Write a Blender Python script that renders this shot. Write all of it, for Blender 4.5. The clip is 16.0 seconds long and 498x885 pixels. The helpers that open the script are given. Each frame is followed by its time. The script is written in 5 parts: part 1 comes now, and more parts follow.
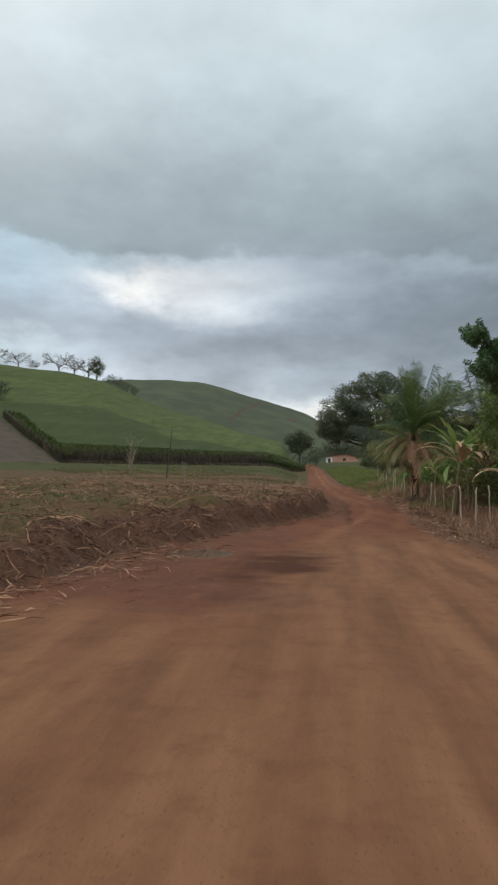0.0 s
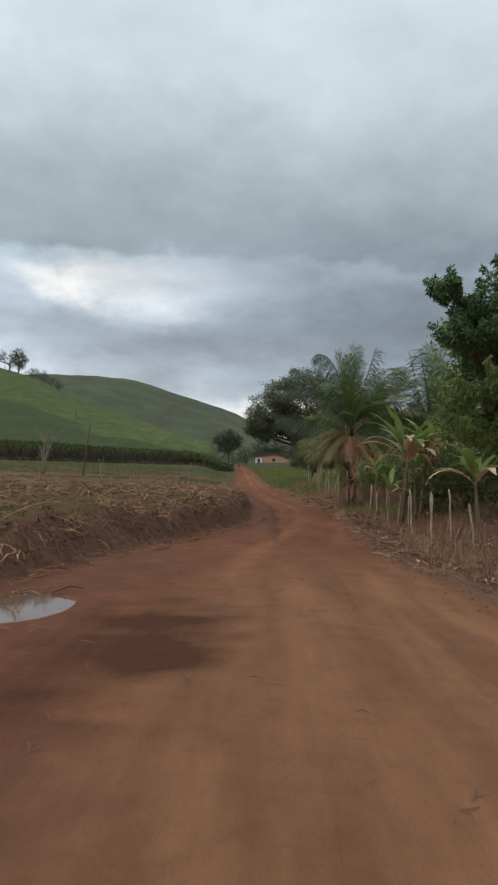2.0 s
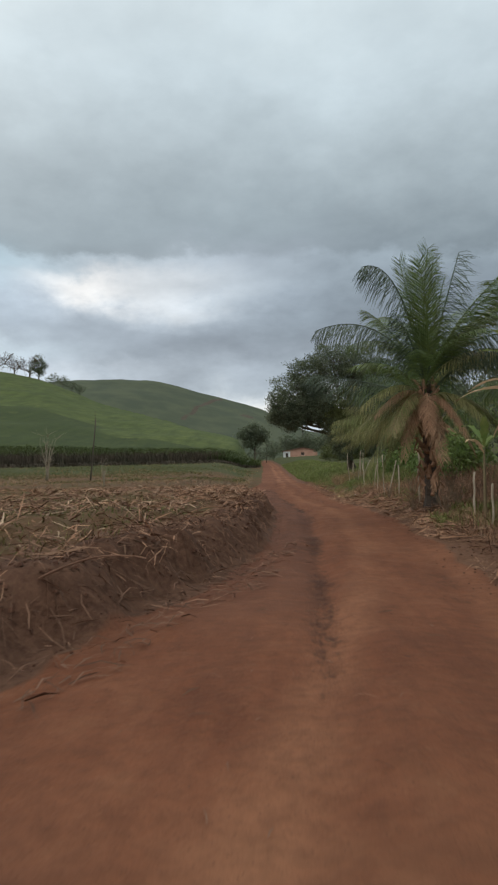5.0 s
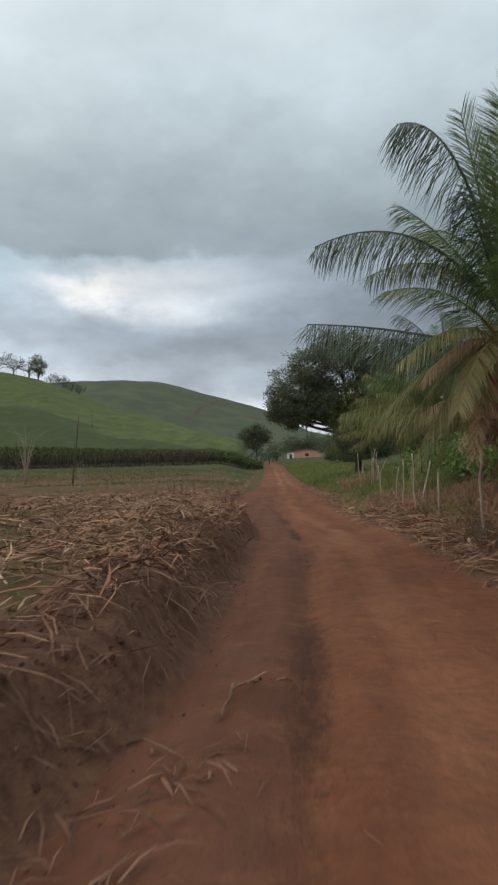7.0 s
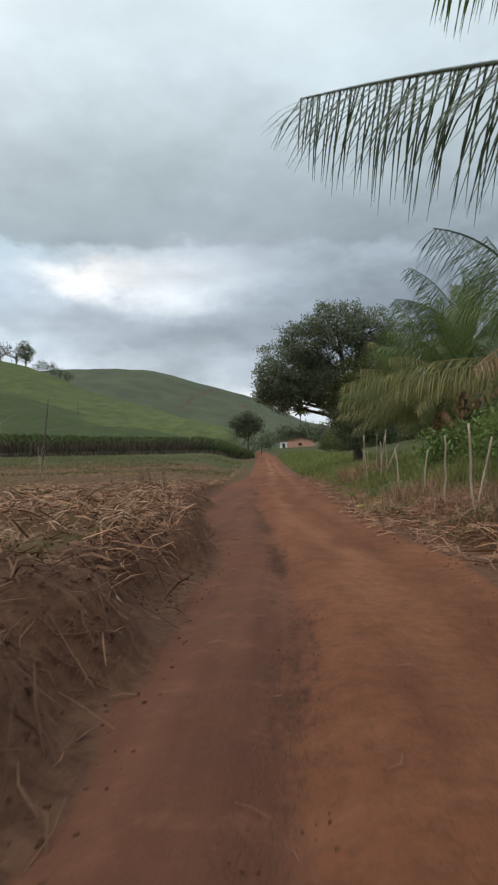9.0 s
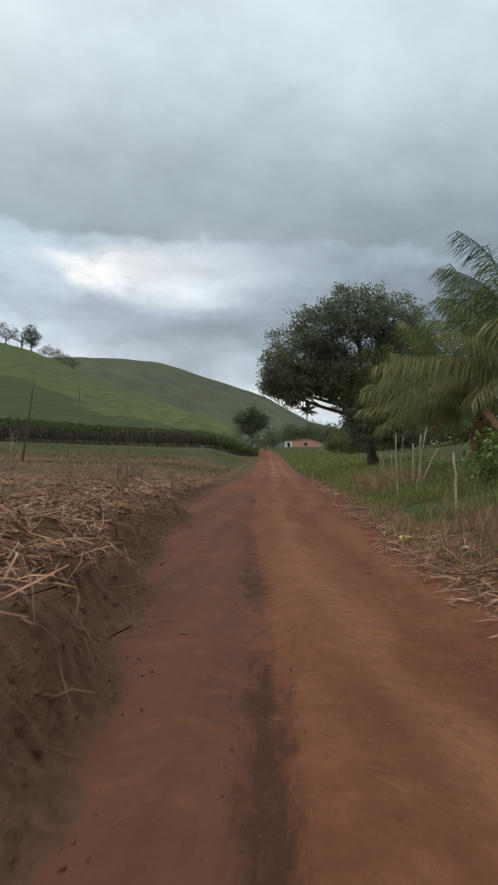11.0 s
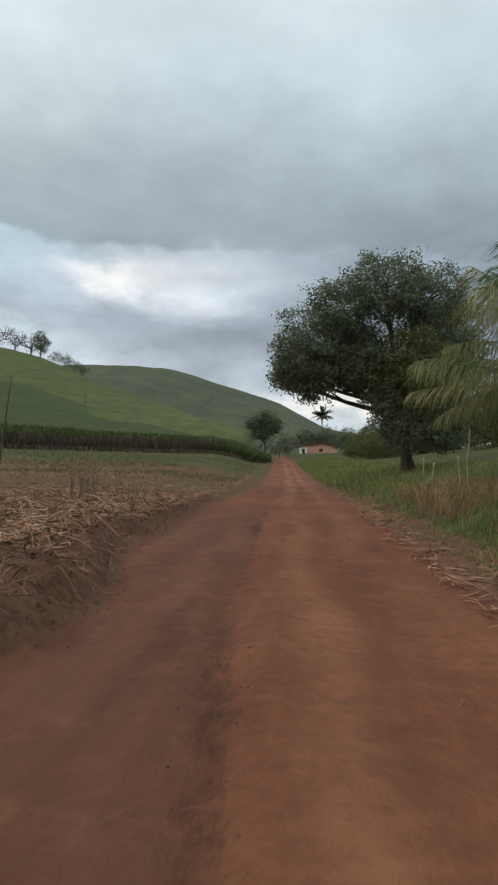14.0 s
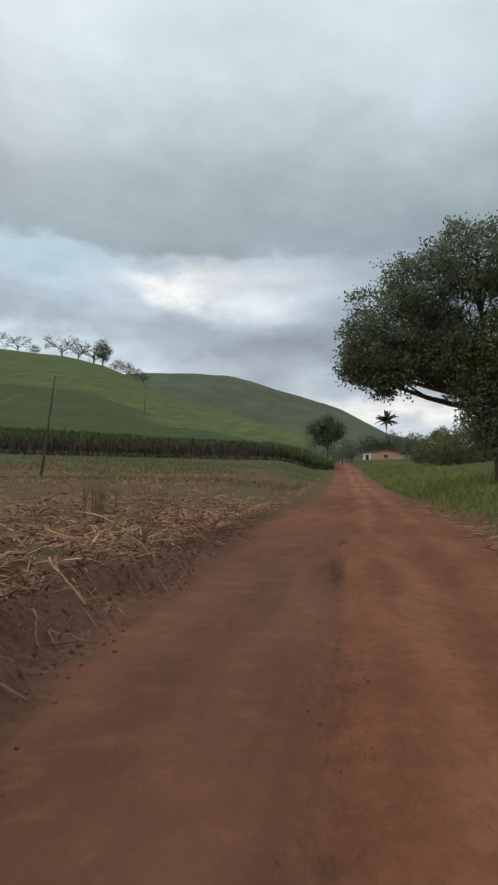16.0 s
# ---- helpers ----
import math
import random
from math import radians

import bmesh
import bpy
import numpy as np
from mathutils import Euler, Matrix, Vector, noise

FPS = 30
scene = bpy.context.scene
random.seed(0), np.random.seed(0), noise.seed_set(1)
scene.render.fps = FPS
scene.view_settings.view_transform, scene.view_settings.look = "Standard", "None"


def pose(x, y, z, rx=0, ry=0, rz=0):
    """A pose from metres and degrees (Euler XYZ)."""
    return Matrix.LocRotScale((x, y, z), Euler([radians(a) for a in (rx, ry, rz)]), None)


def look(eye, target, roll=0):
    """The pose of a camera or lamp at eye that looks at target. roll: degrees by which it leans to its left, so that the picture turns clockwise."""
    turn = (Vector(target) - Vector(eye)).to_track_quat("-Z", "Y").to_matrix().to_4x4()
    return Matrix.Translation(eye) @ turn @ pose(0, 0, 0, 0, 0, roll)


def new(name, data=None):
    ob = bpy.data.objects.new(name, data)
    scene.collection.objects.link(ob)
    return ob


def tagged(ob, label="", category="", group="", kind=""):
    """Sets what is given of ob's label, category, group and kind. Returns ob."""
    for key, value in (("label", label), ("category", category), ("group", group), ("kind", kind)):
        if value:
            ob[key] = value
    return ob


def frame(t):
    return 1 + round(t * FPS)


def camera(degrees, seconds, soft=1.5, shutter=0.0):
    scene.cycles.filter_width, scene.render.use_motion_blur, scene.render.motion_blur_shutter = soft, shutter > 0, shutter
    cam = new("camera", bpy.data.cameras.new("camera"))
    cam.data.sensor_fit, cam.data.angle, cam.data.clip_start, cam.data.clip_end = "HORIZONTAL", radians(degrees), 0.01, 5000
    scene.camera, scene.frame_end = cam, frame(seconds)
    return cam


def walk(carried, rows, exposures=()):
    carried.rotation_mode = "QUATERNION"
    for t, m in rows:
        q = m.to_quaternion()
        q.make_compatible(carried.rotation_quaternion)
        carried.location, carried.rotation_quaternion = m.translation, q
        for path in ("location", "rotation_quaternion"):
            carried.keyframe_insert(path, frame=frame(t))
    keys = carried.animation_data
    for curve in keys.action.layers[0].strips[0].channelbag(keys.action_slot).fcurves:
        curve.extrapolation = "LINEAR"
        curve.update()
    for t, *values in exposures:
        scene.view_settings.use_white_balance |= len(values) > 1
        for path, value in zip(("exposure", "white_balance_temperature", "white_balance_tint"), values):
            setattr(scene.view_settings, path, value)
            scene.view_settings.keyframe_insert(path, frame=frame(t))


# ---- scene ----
cam = camera(43.0, 16.0, soft=2.3, shutter=0.25)
PATH = [
    (0, pose(0.000, -0.000, 1.457, 93.034, -0.516, 7.158)),
    (0.5, pose(0.001, 1.074, 1.459, 93.015, -0.802, 6.204)),
    (1, pose(-0.032, 2.246, 1.447, 93.108, -1.728, 4.255)),
    (1.5, pose(0.092, 3.560, 1.452, 93.128, -1.514, 1.937)),
    (2, pose(0.231, 5.021, 1.433, 93.128, -1.195, 0.828)),
    (2.5, pose(0.314, 6.403, 1.408, 93.161, -0.712, 0.267)),
    (3, pose(0.361, 7.977, 1.370, 93.113, 0.143, 0.353)),
    (3.5, pose(0.361, 9.777, 1.313, 93.010, 0.879, 1.396)),
    (4, pose(0.325, 11.579, 1.277, 92.832, 1.214, 2.685)),
    (4.2, pose(0.303, 12.328, 1.279, 92.828, 1.573, 2.897)),
    (6.3, pose(0.772, 19.907, 1.472, 92.850, 1.741, 4.282)),
    (6.5, pose(0.791, 20.606, 1.478, 92.948, 1.974, 4.341)),
    (7, pose(0.821, 22.491, 1.463, 92.968, 1.821, 3.936)),
    (7.5, pose(0.818, 24.313, 1.427, 92.437, 0.937, 3.845)),
    (8, pose(0.842, 26.158, 1.371, 92.164, -0.178, 3.684)),
    (8.5, pose(0.914, 27.831, 1.336, 92.109, 0.407, 3.378)),
    (9, pose(0.994, 29.233, 1.300, 92.056, 1.613, 3.346)),
    (9.2, pose(0.998, 29.834, 1.307, 91.938, 1.561, 3.292)),
    (11.3, pose(0.870, 36.082, 1.382, 91.822, -1.538, 3.727)),
    (11.5, pose(0.853, 36.666, 1.380, 92.080, -1.192, 3.662)),
    (12, pose(0.809, 38.200, 1.375, 92.330, -1.178, 3.816)),
    (12.5, pose(0.794, 39.631, 1.375, 92.430, -0.684, 4.003)),
    (13, pose(0.808, 40.972, 1.380, 92.497, -0.792, 4.098)),
    (13.5, pose(0.772, 42.170, 1.388, 92.485, -0.979, 4.233)),
    (14, pose(0.672, 43.564, 1.375, 92.441, -1.062, 4.966)),
    (14.5, pose(0.569, 44.862, 1.370, 92.376, -1.159, 6.363)),
    (15, pose(0.402, 46.201, 1.376, 92.390, -1.030, 8.057)),
    (15.5, pose(0.173, 47.549, 1.395, 92.603, -0.991, 9.649)),
    (16, pose(-0.004, 49.012, 1.405, 92.972, -1.018, 10.475)),
]
walk(cam, PATH, [(0, 0.0), (7, 0.0), (8, 0.14), (9, 0.2), (11.5, 0.08), (12.5, 0.08), (14, 0.03), (16, 0.03)])

# ---- world, sun ----


def build_sky():
    world = bpy.data.worlds.new("overcast_sky")
    scene.world = world
    world.use_nodes = True
    nt = world.node_tree
    nt.nodes.clear()
    N = lambda kind, **kw: node(nt, kind, **kw)
    L = nt.links.new
    coord = N("ShaderNodeTexCoord")
    sep = N("ShaderNodeSeparateXYZ")
    L(coord.outputs["Generated"], sep.inputs[0])
    # flat cloud deck: direction over height, drawn out along the horizon
    lift = math_node(nt, "ADD", sep.outputs[2], 0.16)
    u = math_node(nt, "DIVIDE", sep.outputs[0], lift)
    v = math_node(nt, "DIVIDE", sep.outputs[1], lift)
    comb = N("ShaderNodeCombineXYZ")
    L(u, comb.inputs[0])
    L(v, comb.inputs[1])
    big = noise_node(nt, comb.outputs[0], 0.8, 5, 0.55)
    fine = noise_node(nt, comb.outputs[0], 2.2, 6, 0.6)
    wisp = noise_node(nt, mapped(nt, coord.outputs["Generated"], (1, 1, 1.6)), 8.0, 7, 0.58)
    # height above the horizon, wobbled by the clouds
    w1 = math_node(nt, "MULTIPLY", math_node(nt, "SUBTRACT", big, 0.5), 0.10)
    w2 = math_node(nt, "MULTIPLY", math_node(nt, "SUBTRACT", wisp, 0.5), 0.13)
    tilt = math_node(nt, "MULTIPLY", sep.outputs[0], 0.02)
    h = math_node(nt, "ADD", math_node(nt, "ADD", sep.outputs[2], w1), math_node(nt, "ADD", w2, tilt))
    ramp = N("ShaderNodeValToRGB")
    L(h, ramp.inputs[0])
    stops = [(0.0, (0.50, 0.56, 0.61)), (0.10, (0.54, 0.61, 0.67)), (0.155, (0.37, 0.425, 0.485)), (0.22, (0.33, 0.385, 0.445)),
             (0.262, (0.39, 0.47, 0.55)), (0.316, (0.42, 0.51, 0.575)), (0.334, (0.262, 0.318, 0.350)), (0.43, (0.385, 0.455, 0.490)),
             (0.54, (0.57, 0.665, 0.71)), (0.65, (0.67, 0.765, 0.80)), (0.98, (1.20, 1.27, 1.28))]
    el = ramp.color_ramp.elements
    while len(el) < len(stops):
        el.new(0.5)
    for e, (p, c) in zip(el, stops):
        e.position, e.color = p, (*c, 1)
    # the brighter breaks in the deck
    col = ramp.outputs[0]
    for az, alt, wide, high, c, amount in SKY_BREAKS:
        a, b = radians(az), radians(alt)
        d = (-math.sin(a) * math.cos(b), math.cos(a) * math.cos(b), math.sin(b))
        dx = math_node(nt, "DIVIDE", math_node(nt, "SUBTRACT", sep.outputs[0], d[0]), wide)
        dz = math_node(nt, "DIVIDE", math_node(nt, "ADD", math_node(nt, "SUBTRACT", sep.outputs[2], d[2]), math_node(nt, "ADD", w2, math_node(nt, "MULTIPLY", w1, 0.4))), high)
        front = math_node(nt, "GREATER_THAN", sep.outputs[1], 0.0)
        r2 = math_node(nt, "ADD", math_node(nt, "MULTIPLY", dx, dx), math_node(nt, "MULTIPLY", dz, dz))
        g = math_node(nt, "MULTIPLY", math_node(nt, "POWER", 2.718, math_node(nt, "MULTIPLY", r2, -1.0)), front)
        mix = N("ShaderNodeMix", data_type="RGBA")
        L(math_node(nt, "MULTIPLY", g, amount), mix.inputs["Factor"])
        L(col, mix.inputs["A"])
        mix.inputs["B"].default_value = (*c, 1)
        col = mix.outputs["Result"]
    # mottling: broad over the deck, billowed towards the horizon
    m = math_node(nt, "ADD", math_node(nt, "MULTIPLY", fine, 0.50), 0.75)
    puff = noise_node(nt, mapped(nt, coord.outputs["Generated"], (1, 1, 2.4)), 7.0, 6, 0.55)
    low = N("ShaderNodeMapRange")
    L(sep.outputs[2], low.inputs["Value"])
    for key, val in (("From Min", 0.27), ("From Max", 0.36), ("To Min", 0.95), ("To Max", 0.18)):
        low.inputs[key].default_value = val
    m = math_node(nt, "MULTIPLY", m, math_node(nt, "ADD", 1.0, math_node(nt, "MULTIPLY", math_node(nt, "SUBTRACT", puff, 0.5), low.outputs[0])))
    mul = N("ShaderNodeMix", data_type="RGBA", blend_type="MULTIPLY")
    mul.inputs["Factor"].default_value = 1
    L(col, mul.inputs["A"])
    L(m, mul.inputs["B"])
    # a little of the clear sky above the cloud
    sky = N("ShaderNodeTexSky")
    sky.sky_type, sky.sun_disc = "NISHITA", False
    sky.sun_elevation, sky.sun_rotation = radians(38), radians(-35)
    bg1, bg2, add, out = N("ShaderNodeBackground"), N("ShaderNodeBackground"), N("ShaderNodeAddShader"), N("ShaderNodeOutputWorld")
    L(mul.outputs["Result"], bg1.inputs[0])
    bg1.inputs[1].default_value = SKY_GAIN
    L(sky.outputs[0], bg2.inputs[0])
    bg2.inputs[1].default_value = 0.006
    L(bg1.outputs[0], add.inputs[0])
    L(bg2.outputs[0], add.inputs[1])
    L(add.outputs[0], out.inputs[0])


def node(nt, kind, **kw):
    n = nt.nodes.new(kind)
    for k, val in kw.items():
        setattr(n, k, val)
    return n


def math_node(nt, op, a, b=None):
    n = nt.nodes.new("ShaderNodeMath")
    n.operation = op
    for i, val in enumerate((a, b)):
        if val is None:
            continue
        if isinstance(val, (int, float)):
            n.inputs[i].default_value = val
        else:
            nt.links.new(val, n.inputs[i])
    return n.outputs[0]


def mapped(nt, vec, scale):
    m = nt.nodes.new("ShaderNodeMapping")
    m.inputs["Scale"].default_value = scale
    nt.links.new(vec, m.inputs["Vector"])
    return m.outputs[0]


def noise_node(nt, vec, scale, detail=4, rough=0.55, out=0):
    n = nt.nodes.new("ShaderNodeTexNoise")
    n.inputs["Scale"].default_value, n.inputs["Detail"].default_value, n.inputs["Roughness"].default_value = scale, detail, rough
    if vec is not None:
        nt.links.new(vec, n.inputs["Vector"])
    return n.outputs[out]


SKY_GAIN = 1.0
# azimuth to the left of +y, altitude, width, height, colour, amount
SKY_BREAKS = [(17.0, 16.6, 0.070, 0.020, (1.15, 1.10, 1.04), 1.0), (11, 16.4, 0.10, 0.028, (0.86, 0.88, 0.88), 0.75), (9, 16.8, 0.18, 0.045, (0.62, 0.68, 0.73), 0.55), (29, 18, 0.10, 0.035, (0.46, 0.63, 0.72), 0.85), (3, 18.5, 0.12, 0.03, (0.42, 0.48, 0.55), 0.5),
              (-13, 13.5, 0.26, 0.10, (0.190, 0.225, 0.255), 0.97), (2, 11.5, 0.20, 0.025, (0.27, 0.31, 0.355), 0.7), (-3, 5.5, 0.15, 0.02, (0.95, 0.93, 0.88), 0.9), (30, 11.5, 0.15, 0.030, (0.62, 0.73, 0.80), 0.95), (20, 9.0, 0.13, 0.022, (0.62, 0.69, 0.76), 0.8), (6, 9.0, 0.16, 0.03, (0.40, 0.455, 0.51), 0.5)]
build_sky()

sun = new("sun", bpy.data.lights.new("sun", "SUN"))
sun.data.energy, sun.data.angle, sun.data.color = 0.7, radians(30), (1.0, 0.96, 0.9)
sun.matrix_world = look((-60, -30, 70), (0, 45, 0))

# ---- land ----
def smooth(e0, e1, x):
    t = np.clip((x - e0) / (e1 - e0), 0, 1)
    return t * t * (3 - 2 * t)


def vnoise(x, y, scale, seed=0):
    """Smooth value noise on numpy arrays, about -1 to 1."""
    x, y = np.asarray(x, float) / scale + seed * 17.3, np.asarray(y, float) / scale - seed * 9.1
    xi, yi = np.floor(x), np.floor(y)
    fx, fy = x - xi, y - yi
    fx, fy = fx * fx * (3 - 2 * fx), fy * fy * (3 - 2 * fy)

    def rnd(a, b):
        s = np.sin(a * 127.1 + b * 311.7 + seed * 74.7) * 43758.5453
        return (s - np.floor(s)) * 2 - 1

    return (rnd(xi, yi) * (1 - fx) + rnd(xi + 1, yi) * fx) * (1 - fy) + (rnd(xi, yi + 1) * (1 - fx) + rnd(xi + 1, yi + 1) * fx) * fy


def fbm(x, y, scale, octaves=4, seed=0):
    return sum(vnoise(x, y, scale / 2 ** k, seed + k) * 0.5 ** k for k in range(octaves))


BANK_Y = [-30, 0, 7, 13.8, 18.8, 22.5, 26, 30.5, 37.5, 43.7, 48.7, 53.1, 58.7, 72.5, 96, 128, 188, 280, 420]
BANK_X = [-5.6, -4.9, -4.35, -3.2, -1.85, -0.8, -0.15, -0.05, -0.1, -0.95, -1.3, -2.05, -2.55, -2.9, -3.1, -4.2, -6.3, -11.5, -20]
EDGE_Y = [-30, 0, 11, 16, 20, 24, 30, 36, 42, 46, 52, 58, 68, 74, 96, 128, 188, 280, 420]
EDGE_X = [5.5, 4.2, 3.3, 2.75, 2.6, 2.9, 3.25, 3.2, 3.0, 2.65, 2.65, 2.7, 2.8, 2.65, 1.7, 0.6, -1.7, -7.0, -15]
RISE_Y = [-200, 60, 90, 105, 130, 190, 295, 420, 700]
RISE_Z = [0, 0, 0.05, 0.15, 0.8, 3.1, 7.0, 9.0, 11]
A_TH = [-30, -2, 1.5, 3.3, 6, 12.2, 19.3, 24.3, 27.7, 32.2, 45, 80, 120]
A_EL = [-3, -1.5, 0.8, 2.0, 3.4, 5.5, 7.2, 9.2, 9.8, 10.2, 10.5, 9, 4]
A_D = [150, 150, 160, 170, 220, 280, 330, 350, 365, 380, 380, 380, 380]
B_TH = [-90, -40, -20, -8, -0.8, 3.2, 4.7, 7.7, 12.8, 16.9, 20.4, 30, 60, 120]
B_EL = [1.0, 1.5, 1.8, 2.2, 3.9, 6.1, 6.7, 7.4, 8.7, 9.2, 9.25, 8.5, 7, 3]


def bank_foot(y):
    return np.interp(y, BANK_Y, BANK_X) + 0.18 * vnoise(0 * y, y, 1.7, 3) + 0.1 * vnoise(0 * y, y, 0.5, 4)


def road_edge(y):
    return np.interp(y, EDGE_Y, EDGE_X) + 0.2 * vnoise(0 * y, y, 2.3, 5) + 0.08 * vnoise(0 * y, y, 0.6, 6)


def rut_line(y):
    """The deep wheel rut that wanders along the road."""
    return np.interp(y, [0, 16, 22, 29, 34.5, 41.7, 45, 51, 60, 80], [-0.6, 0.55, 0.8, 0.97, 1.05, 0.6, 0.35, -0.15, -0.5, -0.8]) + 0.07 * vnoise(0 * y, y, 2.6, 13)


def bank_height(y):
    return np.interp(y, [-30, 0, 10, 25, 40, 50, 58, 70, 90], [0.6, 0.6, 0.62, 0.72, 0.66, 0.5, 0.3, 0.12, 0.1])


def rise(y):
    k = np.linspace(-1, 1, 5) * 14
    return sum(np.interp(y + d, RISE_Y, RISE_Z) for d in k) / 5


def ground(x, y):
    """Height of the land."""
    x, y = np.asarray(x, float), np.asarray(y, float)
    foot, edge = bank_foot(y), road_edge(y)
    base = rise(y)
    far = smooth(70, 130, np.hypot(x, y - 45))
    # road: crowned, rutted, bumpy
    z = base + 0.03 * fbm(x, y, 1.4, 3, 11) + 0.012 * vnoise(x, y, 0.22, 12)
    line = rut_line(y)
    z = z - 0.07 * np.exp(-((x - line) / 0.2) ** 2) * (1 - far) * smooth(14, 24, y) + 0.03 * np.exp(-((x - line - 0.5) / 0.3) ** 2) * (1 - far)
    z = z - 0.045 * np.exp(-((x - line - 1.55) / 0.25) ** 2) * (1 - far) * smooth(14, 24, y)
    # left bank and field
    hb = bank_height(y)
    s = 0.78 * smooth(0.0, 0.62, foot - x + 0.22 * fbm(x, y, 0.9, 3, 22)) + 0.22 * smooth(0.45, 1.6, foot - x)
    rough = 0.13 * fbm(x, y, 0.9, 4, 21) + 0.08 * fbm(x, y, 0.28, 2, 25) * smooth(2.5, 0.6, foot - x)
    z = z + s * (hb + rough * np.minimum(1, hb + 0.35)) + 0.018 * np.clip(foot - x - 2, 0, 60)
    z = z - 0.35 * hb * np.exp(-((foot - x + 0.12) / 0.25) ** 2) * 0.15
    # right verge
    r = x - edge
    up_r = smooth(26, 38, y)
    z = z + smooth(0.0, 1.9, r) * (np.interp(y, [0, 14, 25, 33, 40], [-0.1, -0.32, -0.25, 0.25, 0.42]) + 0.10 * fbm(x, y, 0.8, 3, 31))
    z = z + (0.05 + 0.19 * up_r + 0.17 * smooth(29, 24, y)) * np.clip(r - 1.9, 0, 3.2) + 0.03 * np.clip(r - 5.1, 0, 60) + 0.15 * np.clip(r - 5.5, 0, 22) * smooth(58, 80, y) * smooth(170, 120, y)
    z = z + smooth(0, 0.4, r) * 0.04 * vnoise(x, y, 0.3, 33)
    # puddle hollow
    pud = np.exp(-(((x + 2.45) / 0.64) ** 2 + ((y - 11.9) / 0.82) ** 2) ** 2)
    calm = np.exp(-(((x + 2.0) / 2.0) ** 2 + ((y - 10.6) / 2.4) ** 2) ** 2) * smooth(0.1, -0.2, foot - x)
    z = z * (1 - 0.75 * calm)
    z = z * (1 - smooth(0.15, 0.7, pud)) + (-0.10) * smooth(0.15, 0.7, pud)
    # hills
    dx, dy = x, y - 45
    d, th = np.hypot(dx, dy), np.degrees(np.arctan2(-dx, dy)) + 1.0
    elA, DA = np.interp(th, A_TH, A_EL), np.interp(th, A_TH, A_D)
    d0 = np.interp(th, [0, 3.6, 6, 10, 40], [150, 146, 122, 112, 105])
    z0 = 1.4 + d0 * np.tan(np.radians(np.interp(th, [-2, 3, 9, 40], [0.6, 0.8, 1.45, 1.55])))
    zr = 1.4 + DA * np.tan(np.radians(elA)) + 1.5 * vnoise(x, y, 60, 41)
    up = np.clip((d - d0) / np.maximum(DA - d0, 1), 0, 1)
    hillA = z0 + (zr - z0) * (0.75 * up + 0.25 * smooth(0, 1, up)) + 1.0 * fbm(x, y, 45, 3, 42) * smooth(0.02, 0.3, up)
    hillA = np.where(d > DA, zr - (d - DA) * 0.16, hillA)
    near = 0.6 + (z0 - 0.6) * np.clip((d - 34) / (d0 - 34), 0, 1) ** 1.55
    left = smooth(0.5, 9, foot - x) * smooth(2.6, 6.0, th) * smooth(30, 44, d)
    za = np.where(d < d0, near, hillA)
    z = np.where(left > 0, z * (1 - left) + np.maximum(za, z * 0.5) * left, z)
    elB = np.interp(th, B_TH, B_EL)
    zB = 1.4 + 760 * np.tan(np.radians(elB)) + 4 * fbm(x, y, 120, 3, 51)
    sB = np.clip((d - 430) / 330, 0, 1)
    hillB = 4 + (zB - 4) * (0.7 * sB + 0.3 * smooth(0, 1, sB))
    hillB = np.where(d > 760, zB - (d - 760) * 0.1, hillB)
    z = np.where(d > 430, np.maximum(z, hillB), z)
    z = np.where(d > 1100, np.maximum(hillB, -30), z)
    return z


def gz(x, y):
    return float(ground(np.array([x]), np.array([y]))[0])


def axis(parts):
    out = []
    for a, b, n in parts:
        out += list(np.linspace(a, b, n, endpoint=False))
    return out


# ---- materials ----
MATS = {}


